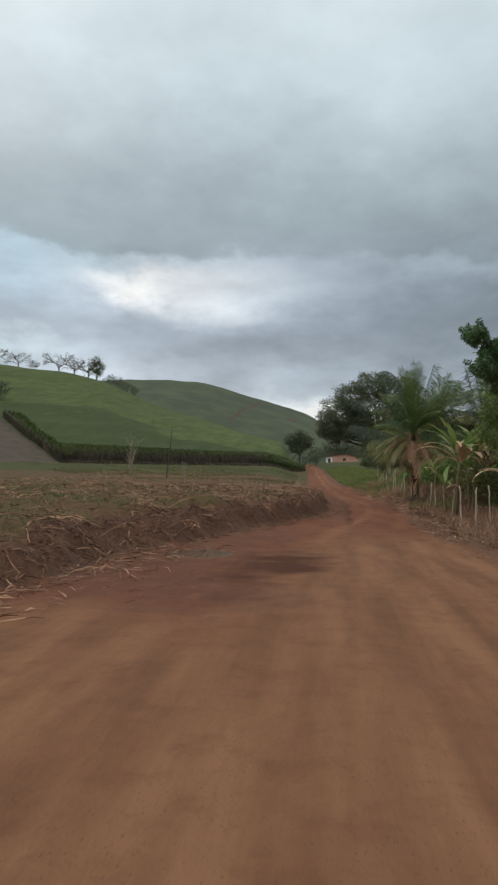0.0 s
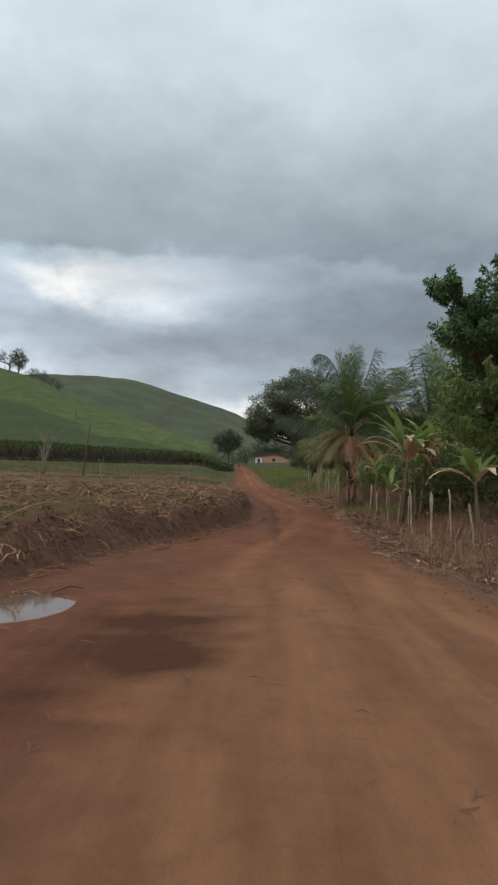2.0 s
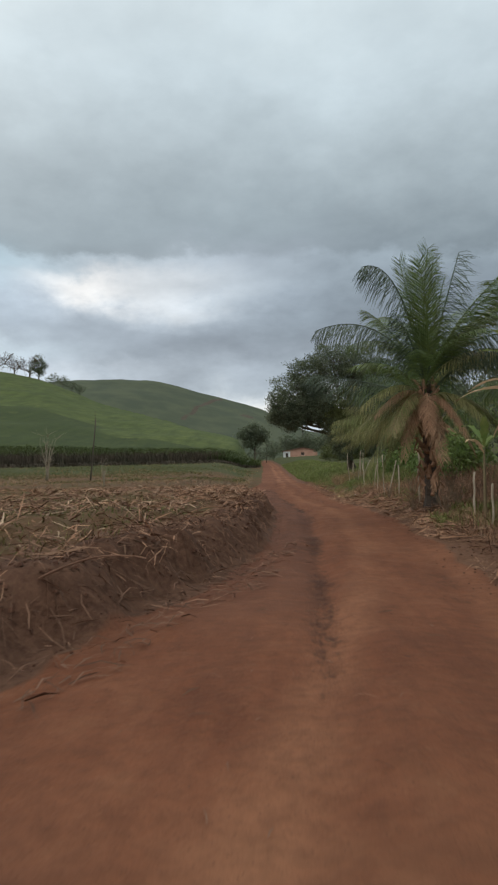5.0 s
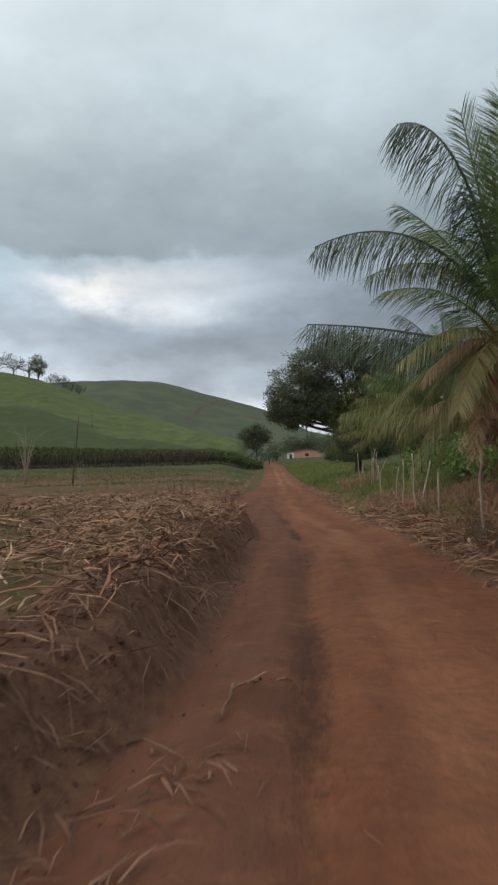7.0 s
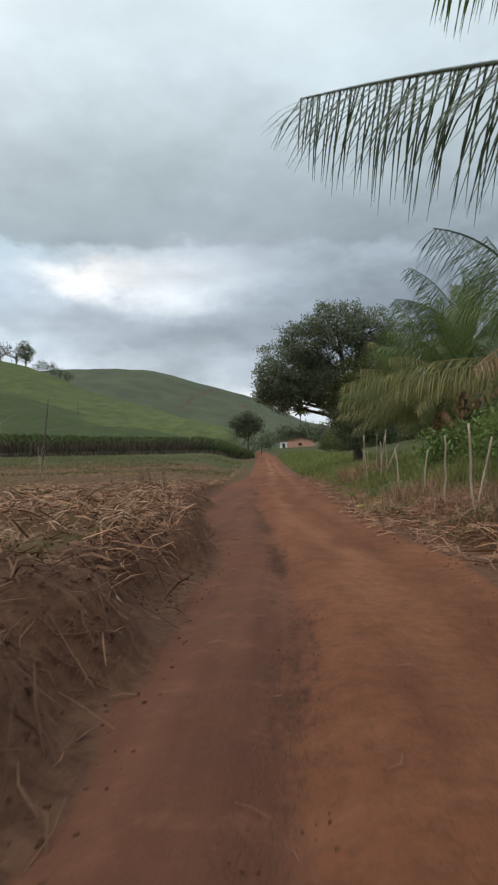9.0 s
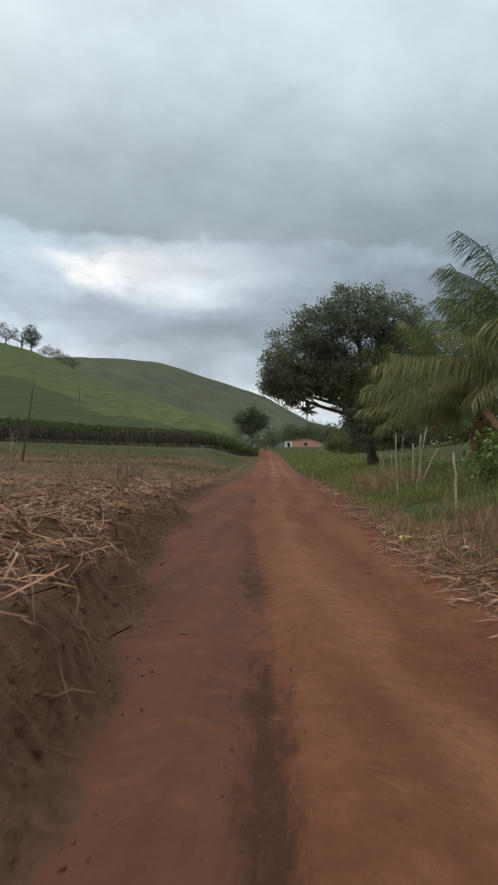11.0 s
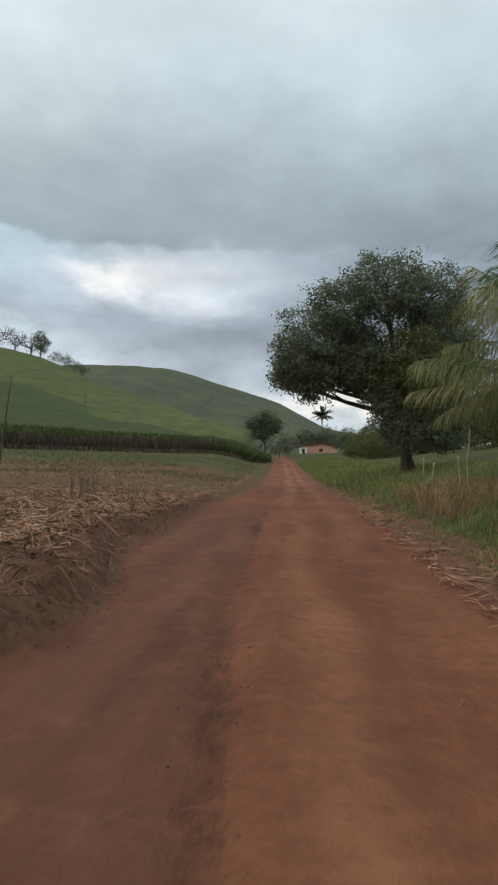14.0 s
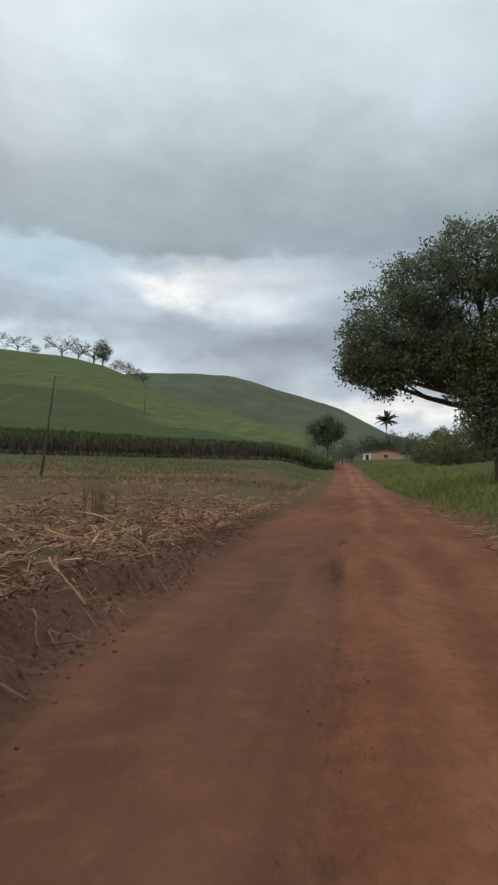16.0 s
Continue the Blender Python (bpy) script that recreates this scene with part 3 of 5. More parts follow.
def crown_points(lobe, clumps, per, spread, rng):
    """Leaf places in clumps that crowd the outer shell of an ellipsoid, and the way out for each."""
    c, r = np.array(lobe[:3]), np.array(lobe[3:6])
    u = rng.normal(size=(clumps, 3))
    u /= np.linalg.norm(u, axis=1)[:, None]
    rad = 1 - 0.62 * rng.random(clumps) ** 1.5
    rad *= 1 + 0.16 * np.sin(u[:, 0] * 7 + c[0]) * np.sin(u[:, 2] * 6 + c[1])
    cc = c + u * r * rad[:, None]
    pts = np.repeat(cc, per, 0) + rng.normal(size=(clumps * per, 3)) * spread * np.array([1, 1, 0.75])
    way = np.repeat(u, per, 0)
    return pts, way, cc


def shoot_points(lobe, count, per, spread, rng):
    """Leaf places round upright shoots that fan out of a lobe, and the way out for each."""
    c, r = np.array(lobe[:3]), np.array(lobe[3:6])
    u = rng.normal(size=(count, 3))
    u /= np.linalg.norm(u, axis=1)[:, None]
    foot = c + u * r * 0.35 - np.array([0, 0, 0.3]) * r
    d = u * np.array([1.0, 1.0, 0.5]) + np.array([0, 0, 0.75])
    d /= np.linalg.norm(d, axis=1)[:, None]
    long = r.mean() * rng.uniform(0.8, 1.35, count)
    along = rng.uniform(0.12, 1.0, (count, per))
    a = rng.uniform(0, math.tau, (count, per))
    e = np.cross(d, np.array([0.3, 0.9, 0.1]))
    e /= np.linalg.norm(e, axis=1)[:, None]
    f = np.cross(d, e)
    ring = np.cos(a)[..., None] * e[:, None] + np.sin(a)[..., None] * f[:, None]
    pts = foot[:, None] + d[:, None] * (along * long[:, None])[..., None] + ring * (spread * (1.15 - 0.6 * along))[..., None]
    return pts.reshape(-1, 3), (ring * 1.6 + d[:, None] * 0.5).reshape(-1, 3), foot + d * (long * 0.9)[:, None]


def tree(name, base, fork, lobes, mat, label, leaf=0.22, aspect=0.22, clumps=70, per=22, spread=0.42, radius=0.3, bark=None, seed=1, group="", extra=None, category="tree", droop=0.35, shoots=False):
    rng = np.random.default_rng(seed)
    bark = bark or BARK
    base = np.array([base[0], base[1], gz(base[0], base[1]) - 0.1]) if len(base) == 2 else np.array(base)
    root = empty(name, base.tolist(), label, category, group)
    fork = np.array(fork) - base
    s = Soup()
    n = 9
    pts = [np.zeros(3) + fork * t + np.array([math.sin(t * 5 + seed) * 0.12, math.cos(t * 4 + seed) * 0.1, 0]) * radius * 3 * t * (1 - t) * 2 for t in np.linspace(0, 1, n)]
    s.tube(pts, [radius * (1.55 if i == 0 else 1.2 if i == 1 else 1 - 0.45 * i / n) for i in range(n)], 10)
    s.make("trunk", bark, root, smooth_faces=True)
    for j, lobe in enumerate(lobes):
        c = np.array(lobe[:3]) - base
        local = (*c, *lobe[3:6])
        dens = lobe[6] if len(lobe) > 6 else 1.0
        vol = (lobe[3] * lobe[4] * lobe[5]) ** (1 / 3)
        p, way, cc = (shoot_points if shoots else crown_points)(local, max(6, int(clumps * dens)), per, spread, rng)
        limb = Soup()
        start = fork * rng.uniform(0.75, 1.0)
        mid = (start + c) / 2 + rng.normal(size=3) * 0.12 * np.linalg.norm(c - start) + np.array([0, 0, 0.08 * np.linalg.norm(c - start)])
        curve = [(1 - t) ** 2 * start + 2 * t * (1 - t) * mid + t * t * c for t in np.linspace(0, 1, 7)]
        limb.tube(curve, [radius * 0.5 * (1 - 0.72 * t) for t in np.linspace(0, 1, 7)], 6)
        for q in cc[:: max(1, len(cc) // 14)]:
            a = curve[rng.integers(3, 7)]
            m2 = (a + q) / 2 + rng.normal(size=3) * 0.1 * vol
            limb.tube([a, m2, q], [radius * 0.16, radius * 0.1, radius * 0.03], 5)
        limb.make("limb", bark, root, smooth_faces=True)
        fol = Soup()
        fol.quads(leaf_quads(p, leaf, aspect, rng, droop, way))
        fol.make("foliage", extra[1] if extra and j in extra[0] else mat, root)
    return root


def bezier(a, b, c, n):
    t = np.linspace(0, 1, n)[:, None]
    return (1 - t) ** 2 * a + 2 * t * (1 - t) * b + t * t * c


def frond(root, a, tip, arch, mat, rng, leaflet=1.15, count=100, hang=0.55, width=0.021, name="frond", label=""):
    """A feathery palm leaf: a bowed rib with two rows of narrow, hanging leaflets."""
    a, tip = np.array(a, float), np.array(tip, float)
    L = np.linalg.norm(tip - a)
    ctrl = a + (tip - a) * 0.40 + np.array([0, 0, arch * L]) + rng.normal(size=3) * 0.03 * L
    rib = bezier(a, ctrl, tip, 15)
    s = Soup()
    s.tube(rib, [0.035 * (1 - 0.85 * t) * (L / 4.5) + 0.004 for t in np.linspace(0, 1, 15)], 5)
    ts = np.concatenate([np.linspace(0.14, 0.995, count)] * 2) + rng.normal(size=2 * count) * 0.006
    ts = np.clip(ts, 0.1, 1.0)
    sg = np.repeat([1.0, -1.0], count)
    t = ts[:, None]
    p = (1 - t) ** 2 * a + 2 * t * (1 - t) * ctrl + t * t * tip
    d = 2 * (1 - t) * (ctrl - a) + 2 * t * (tip - ctrl)
    d /= np.linalg.norm(d, axis=1)[:, None]
    side = np.cross(d, np.array([0, 0, 1.0]))
    side /= np.linalg.norm(side, axis=1)[:, None] + 1e-6
    side *= sg[:, None]
    prof = np.interp(ts, [0.1, 0.3, 0.6, 0.9, 1.0], [0.55, 0.95, 1.0, 0.72, 0.45])
    ln = (leaflet * L / 4.5 * prof * rng.uniform(0.82, 1.12, 2 * count))[:, None]
    h = (hang * rng.uniform(0.7, 1.3, 2 * count))[:, None]
    w1 = side * (0.72 - 0.3 * h) + d * (0.62 + 0.35 * t) * (1 - 0.6 * np.minimum(1, h)) + np.array([0, 0, 0.10]) - np.array([0, 0, 0.75]) * h
    w1 /= np.linalg.norm(w1, axis=1)[:, None]
    w2 = w1 * 0.9 - np.array([0, 0, 1.0]) * (0.10 + 0.32 * h)
    w2 /= np.linalg.norm(w2, axis=1)[:, None]
    m = p + w1 * ln * 0.55
    e = m + w2 * ln * 0.45
    wd = width * (L / 4.5) ** 0.5
    nrm = np.cross(w1, d)
    nrm /= np.linalg.norm(nrm, axis=1)[:, None] + 1e-6
    across = np.cross(w1, nrm) * wd
    k = 2 * count
    v = np.stack([p - across * 0.4, p + across * 0.4, m + across * 0.5, m - across * 0.5, e + across * 0.06, e - across * 0.06], 1).reshape(-1, 3)
    f = []
    for i in range(k):
        o = i * 6
        f += [[o, o + 1, o + 2, o + 3], [o + 3, o + 2, o + 4, o + 5]]
    s.add(v, f)
    return s.make(name, mat, root, label)


def palm(name, foot, crown, tips, label, seed, size=4.3, extra=16, dead=4, mats=None, spear=True, hang=0.55, base_z=None, group="palms by the track", leaflet=1.15, wide=0.021, count=100, droop=6, low=-0.1, high=0.8, sector=None):
    rng = np.random.default_rng(seed)
    mats = mats or (PALM_GREEN, PALM_DARK)
    z0 = gz(*foot) - 0.1 if base_z is None else base_z
    o = np.array([foot[0], foot[1], z0])
    root = empty(name, o.tolist(), label, "palm tree", group)
    c = np.array(crown) - o
    s = Soup()
    n = 16
    bend = bezier(np.zeros(3), np.array([c[0] * 0.15, c[1] * 0.15, c[2] * 0.55]), c, n)
    s.tube(bend, [0.19 * (1.5 - 0.5 * min(1, i / 2)) * (1 - 0.32 * i / n) * (1 + 0.05 * (i % 2)) for i in range(n)], 10)
    s.make("trunk", PALM_BARK, root)
    boots = Soup()
    for i in range(70):
        az = rng.uniform(0, math.tau)
        q = c + np.array([math.cos(az) * 0.15, math.sin(az) * 0.15, -rng.uniform(0.0, min(3.2, c[2] * 0.85))])
        boots.tube([q, q + np.array([math.cos(az) * 0.12, math.sin(az) * 0.12, 0.2]), q + np.array([math.cos(az) * 0.24, math.sin(az) * 0.24, rng.uniform(-0.2, 0.4)])], [0.06, 0.045, 0.012], 5)
    boots.make("leaf_base", PALM_DEAD, root, "brown fibrous leaf bases")
    for tip, arch, kind in tips:
        # older leaves sit lower on the stem
        frond(root, c - np.array([0, 0, 0.45 if tip[2] < crown[2] + 1.0 else 0.0]), np.array(tip) - o, arch, mats[kind] if kind < 2 else (PALM_OLIVE if kind == 2 else PALM_DEAD), rng, hang=0.95 if kind == 1 else hang, leaflet=leaflet, width=wide, count=count)
    for i in range(extra):
        az = i * 2.399 + seed if sector is None else sector[0] + (sector[1] - sector[0]) * ((i * 0.618 + seed * 0.37) % 1)
        rise = rng.uniform(low, high)
        reach = size * rng.uniform(0.8, 1.05) * math.cos(0.95 * max(0, rise))
        tip = c + np.array([math.cos(az) * reach, math.sin(az) * reach, size * rise])
        mat = (mats[0] if rng.random() < 0.7 else mats[1]) if rise > 0.25 else (mats[1] if rng.random() < 0.5 else PALM_OLIVE)
        frond(root, c, tip, rng.uniform(0.34, 0.46) * (1 - 0.55 * max(0, rise)), mat, rng, hang=hang * rng.uniform(0.7, 1.2), leaflet=leaflet, width=wide, count=count)
    if spear:
        for i in range(5):
            tip = c + np.array([rng.normal() * 0.17, rng.normal() * 0.17, rng.uniform(0.8, 1.0)]) * size
            frond(root, c, tip, 0.06, mats[0], rng, leaflet=leaflet * 0.8, hang=0.22, width=wide, count=count)
    for i in range(droop):
        az = i * 2.399 + seed * 0.37
        out = size * rng.uniform(0.65, 0.85)
        tip = c + np.array([math.cos(az) * out, math.sin(az) * out, -size * rng.uniform(0.05, 0.22)])
        frond(root, c, tip, 0.36, PALM_OLIVE if i % 3 else mats[0], rng, hang=0.9, leaflet=leaflet, width=wide, count=count)
    for i in range(dead):
        az = i * 2.1 + seed * 0.7
        tip = c + np.array([math.cos(az) * size * 0.38, math.sin(az) * size * 0.38, -size * rng.uniform(0.05, 0.28)])
        frond(root, c + np.array([0, 0, -0.15]), tip, 0.4, PALM_DEAD, rng, hang=1.0, leaflet=0.9, width=wide, count=count, name="dead_frond", label="dry brown hanging frond")
    return root


def banana_leaf(root, a, az, e0, L, W, mat, rng, curl=1.3):
    """A broad leaf with a folded midrib, wavy torn edges and a drooping end."""
    n = 12
    p, e = np.array(a, float), e0
    h = np.array([math.cos(az), math.sin(az), 0])
    side = np.array([-math.sin(az), math.cos(az), 0])
    rows = []
    for i in range(n + 1):
        t = i / n
        w = W * (0.10 if t < 0.12 else math.sin(min(1, (t - 0.10) / 0.9) ** 0.75 * math.pi) ** 0.55) * (1 if i % 2 else rng.uniform(0.78, 1.0))
        up = np.array([-h[0] * math.sin(e), -h[1] * math.sin(e), math.cos(e)])
        lift = up * w * 0.32
        rows.append([p - side * w + lift * 0.6 + rng.normal(size=3) * 0.012, p - side * w * 0.45 + lift * 0.55, p, p + side * w * 0.45 + lift * 0.55, p + side * w + lift * 0.6 + rng.normal(size=3) * 0.012])
        p = p + (h * math.cos(e) + np.array([0, 0, math.sin(e)])) * L / n
        e -= curl / n * (0.5 + t)
    v = [q for r in rows for q in r]
    f = [[i * 5 + k, i * 5 + k + 1, (i + 1) * 5 + k + 1, (i + 1) * 5 + k] for i in range(n) for k in range(4) if not (k in (0, 3) and rng.random() < 0.14)]
    return mesh_object("leaf", v, f, mat, root, smooth_faces=True)


def banana(foot, height, leaves, seed, label, dry=2, scale=1.0, group="banana plants by the fence"):
    rng = np.random.default_rng(seed)
    z0 = gz(*foot) - 0.05
    root = empty("banana_plant", (foot[0], foot[1], z0), label, "banana plant", group)
    s = Soup()
    lean = rng.normal(size=2) * 0.08
    pts = [np.array([lean[0] * t, lean[1] * t, height * t]) for t in np.linspace(0, 1, 7)]
    s.tube(pts, [0.06 * scale * (1.25 - 0.7 * t) for t in np.linspace(0, 1, 7)], 9)
    s.make("stem", BANANA_STEM, root, smooth_faces=True)
    top = pts[-1]
    for i in range(leaves):
        az = i * 2.4 + seed
        banana_leaf(root, top, az, rng.uniform(0.7, 1.35), rng.uniform(1.1, 1.7) * scale, rng.uniform(0.11, 0.165) * scale, BANANA_GREEN, rng, rng.uniform(0.9, 2.2))
    for i in range(dry):
        az = i * 2.0 + seed * 1.7
        banana_leaf(root, top - np.array([0, 0, 0.15]), az, rng.uniform(0.6, 1.2), rng.uniform(1.1, 1.6) * scale, rng.uniform(0.08, 0.14) * scale, BANANA_DRY, rng, rng.uniform(1.3, 2.3))["label"] = "yellowed dry hanging leaf"
    return root


def fence_post(x, y, top, lean, seed):
    rng = np.random.default_rng(seed)
    z0 = gz(x, y) - 0.15
    h = top - z0
    s = Soup()
    n = 7
    pts = [np.array([lean[0] * t + rng.normal() * 0.012, lean[1] * t + rng.normal() * 0.012, h * t]) for t in np.linspace(0, 1, n)]
    r = rng.uniform(0.017, 0.027)
    s.tube(pts, [r * rng.uniform(0.85, 1.15) for _ in range(n)], 7)
    ob = s.make("fence_post", POST_WOOD, smooth_faces=True)
    ob.location = (x, y, z0)
    return tagged(ob, "rough weathered grey wooden stake of a field fence", "fence post", "fence posts along the track")


def blades(name, xs, ys, height, width, mat, rng, label, category, lean=0.35, zoff=0.0):
    """Upright narrow blades on the ground, one mesh."""
    k = len(xs)
    z = ground(xs, ys) + zoff
    az = rng.uniform(0, math.tau, k)
    h = height * rng.uniform(0.5, 1.3, k)
    d = np.stack([np.cos(az), np.sin(az), 0 * az], 1)
    w = np.stack([-np.sin(az), np.cos(az), 0 * az], 1) * (width * rng.uniform(0.7, 1.3, k))[:, None]
    b = np.stack([xs, ys, z - 0.03], 1)
    m = b + d * (h * lean * 0.35)[:, None] + np.array([0, 0, 1.0]) * (h * 0.6)[:, None]
    t = m + d * (h * lean * rng.uniform(0.5, 1.4, k))[:, None] + np.array([0, 0, 1.0]) * (h * 0.38)[:, None]
    v = np.stack([b - w, b + w, m + w * 0.7, m - w * 0.7, t], 1).reshape(-1, 3)
    f = []
    for i in range(k):
        o = i * 5
        f += [[o, o + 1, o + 2, o + 3], [o + 3, o + 2, o + 4]]
    ob = mesh_object(name, v, f, mat)
    return tagged(ob, label, category, kind="stuff")


def straw(name, xs, ys, length, width, mat, rng, label, lift=0.05, flat=0.25):
    """Bent strips lying about on the ground, one mesh."""
    k = len(xs)
    z = ground(xs, ys)
    az = rng.uniform(0, math.tau, k)
    L = length * rng.uniform(0.35, 1.5, k)
    d = np.stack([np.cos(az), np.sin(az), rng.normal(size=k) * flat], 1)
    w = np.stack([-np.sin(az), np.cos(az), rng.normal(size=k) * 0.5], 1) * (width * rng.uniform(0.5, 1.5, k))[:, None]
    c = np.stack([xs, ys, z + rng.random(k) ** 2 * lift + 0.012], 1)
    bow = np.array([0, 0, 1.0]) * (L * rng.uniform(-0.02, 0.14, k))[:, None]
    p0, p1 = c - d * (L * 0.5)[:, None], c + d * (L * 0.5)[:, None]
    for p in (p0, p1):
        p[:, 2] = np.maximum(p[:, 2], ground(p[:, 0], p[:, 1]) + 0.006)
    m = (p0 + p1) / 2 + bow + np.stack([-np.sin(az), np.cos(az), 0 * az], 1) * (L * rng.normal(size=k) * 0.08)[:, None]
    v = np.stack([p0 - w * 0.6, p0 + w * 0.6, m + w, m - w, p1 + w * 0.4, p1 - w * 0.4], 1).reshape(-1, 3)
    f = []
    for i in range(k):
        o = i * 6
        f += [[o, o + 1, o + 2, o + 3], [o + 3, o + 2, o + 4, o + 5]]
    ob = mesh_object(name, v, f, mat)
    return tagged(ob, label, "cane litter", kind="stuff")


def twig_bush(name, x, y, height, n, mat, seed, label, category, spread=0.5, r=0.02, group=""):
    """Bare upright stems with side twigs, from one root."""
    rng = np.random.default_rng(seed)
    s = Soup()
    for i in range(n):
        az = rng.uniform(0, math.tau)
        h = height * rng.uniform(0.55, 1.0)
        e = np.array([math.cos(az) * spread * h * rng.uniform(0.1, 0.6), math.sin(az) * spread * h * rng.uniform(0.1, 0.6), h])
        pts = bezier(rng.normal(size=3) * np.array([0.06, 0.06, 0]) * height * 0.3, np.array([e[0] * 0.2, e[1] * 0.2, h * 0.55]), e, 6)
        s.tube(pts, [r * (1 - 0.8 * t) for t in np.linspace(0, 1, 6)], 5)
        for q in range(4):
            a = pts[rng.integers(2, 6)]
            b = a + np.array([rng.normal() * 0.14, rng.normal() * 0.14, rng.uniform(0.08, 0.25)]) * h
            s.tube([a, (a + b) / 2 + rng.normal(size=3) * 0.02 * h, b], [r * 0.4, r * 0.3, r * 0.1], 4)
    ob = s.make(name, mat, smooth_faces=True)
    ob.location = (x, y, gz(x, y) - 0.03)
    return tagged(ob, label, category, group)


# ---- trees on the verge ----
tree("spreading_tree", (7.65, 86.4), (6.95, 85.9, 6.0),
     [(1.45, 83.9, 9.5, 2.6, 2.7, 2.7, 1.3), (0.05, 83.9, 8.6, 1.6, 1.8, 1.8, 0.7), (1.05, 83.9, 7.1, 1.8, 1.8, 1.35, 0.75), (-0.35, 84.1, 7.4, 1.1, 1.2, 1.1, 0.35), (2.95, 84.4, 11.8, 2.3, 2.6, 2.1, 1.1), (5.75, 83.9, 13.1, 2.7, 2.8, 2.1, 1.2), (8.55, 84.9, 12.6, 2.4, 2.8, 2.1, 1.1),
      (10.15, 85.9, 10.6, 2.0, 2.4, 2.3, 0.9), (7.55, 83.3, 8.3, 2.0, 1.8, 2.1, 1.1), (5.15, 84.9, 10.2, 2.2, 2.0, 1.5, 0.4), (8.05, 84.3, 5.6, 1.9, 1.6, 2.0, 0.9), (4.0, 84.4, 9.6, 1.3, 1.2, 0.9, 0.35), (10.15, 85.4, 7.2, 1.7, 1.7, 2.3, 0.9), (9.45, 84.9, 4.2, 1.5, 1.5, 1.6, 0.6), (5.3, 84.0, 7.4, 1.2, 1.2, 1.5, 0.55), (5.9, 83.6, 5.4, 1.2, 1.2, 1.5, 0.55), (6.8, 83.4, 3.9, 1.4, 1.2, 1.4, 0.55), (7.3, 83.4, 6.6, 1.3, 1.2, 1.6, 0.6), (8.7, 83.8, 6.9, 1.4, 1.2, 1.7, 0.7), (8.6, 83.8, 4.2, 1.3, 1.2, 1.4, 0.5), (10.4, 84.5, 9.0, 1.6, 1.6, 1.6, 0.6), (4.9, 83.8, 6.4, 0.7, 0.8, 0.9, 0.25), (3.0, 84.0, 8.3, 1.5, 1.3, 1.0, 0.6), (3.7, 83.8, 7.4, 1.0, 1.0, 0.8, 0.4), (2.0, 83.6, 7.6, 1.3, 1.2, 0.9, 0.5), (4.4, 83.7, 8.6, 1.2, 1.1, 0.9, 0.45)],
     LEAF_DARK, "large spreading dark green tree on the grassy verge", leaf=0.18, aspect=0.25, clumps=150, per=48, spread=0.27, radius=0.42, seed=3, extra=((8, 10, 14, 17), LEAF_MID))

tree("leafy_tree", (7.3, 19.2), (5.35, 18.6, 3.7),
     [(4.29, 18.12, 5.5, 0.35, 0.4, 0.75, 0.6), (4.74, 18.22, 4.5, 0.75, 0.7, 0.6, 1.0), (5.84, 18.52, 4.6, 0.8, 0.8, 0.9, 1.0), (5.54, 18.32, 5.7, 0.5, 0.5, 0.8, 0.7), (6.64, 18.92, 5.5, 0.8, 0.9, 1.1, 1.0), (5.14, 18.12, 3.4, 0.75, 0.7, 0.6, 0.8), (6.34, 18.32, 3.3, 0.9, 0.9, 0.8, 0.8), (5.3, 19.0, 2.6, 0.9, 0.9, 0.7, 1.1), (6.2, 19.2, 2.4, 1.0, 1.0, 0.8, 1.1), (5.6, 18.8, 4.0, 0.9, 0.8, 0.7, 1.1), (4.7, 18.3, 5.0, 0.5, 0.5, 0.6, 0.7), (7.0, 19.0, 3.9, 1.1, 1.0, 0.9, 1.0), (7.0, 19.4, 2.4, 1.1, 1.0, 0.9, 1.0)],
     LEAF_BLUE, "young leafy bright green tree beside the field fence", leaf=0.14, aspect=0.13, clumps=26, per=120, spread=0.09, radius=0.09, seed=5, droop=0.45, extra=((2, 5, 6, 7, 8, 12), LEAF_FRESH), shoots=True)

tree("leafy_tree", (8.9, 25.0), (8.7, 24.9, 2.2), [(7.8, 24.6, 3.0, 0.9, 0.8, 0.8, 1.0), (8.9, 24.8, 3.9, 1.1, 0.9, 0.9, 1.2), (9.8, 25.0, 3.0, 1.0, 0.9, 1.0, 1.0), (8.4, 24.3, 2.0, 1.1, 0.9, 0.8, 1.0), (9.4, 24.6, 5.0, 0.9, 0.9, 0.8, 0.9), (6.7, 24.4, 4.5, 0.9, 0.8, 0.9, 1.1), (7.6, 24.4, 5.6, 1.0, 0.9, 0.9, 1.1), (6.2, 24.2, 5.7, 0.6, 0.6, 0.6, 0.7), (6.4, 24.4, 3.4, 0.7, 0.7, 0.8, 0.9)], LEAF_FRESH, "bushy light green tree behind the banana plants", leaf=0.17, aspect=0.2, clumps=34, per=44, spread=0.2, radius=0.08, seed=6)

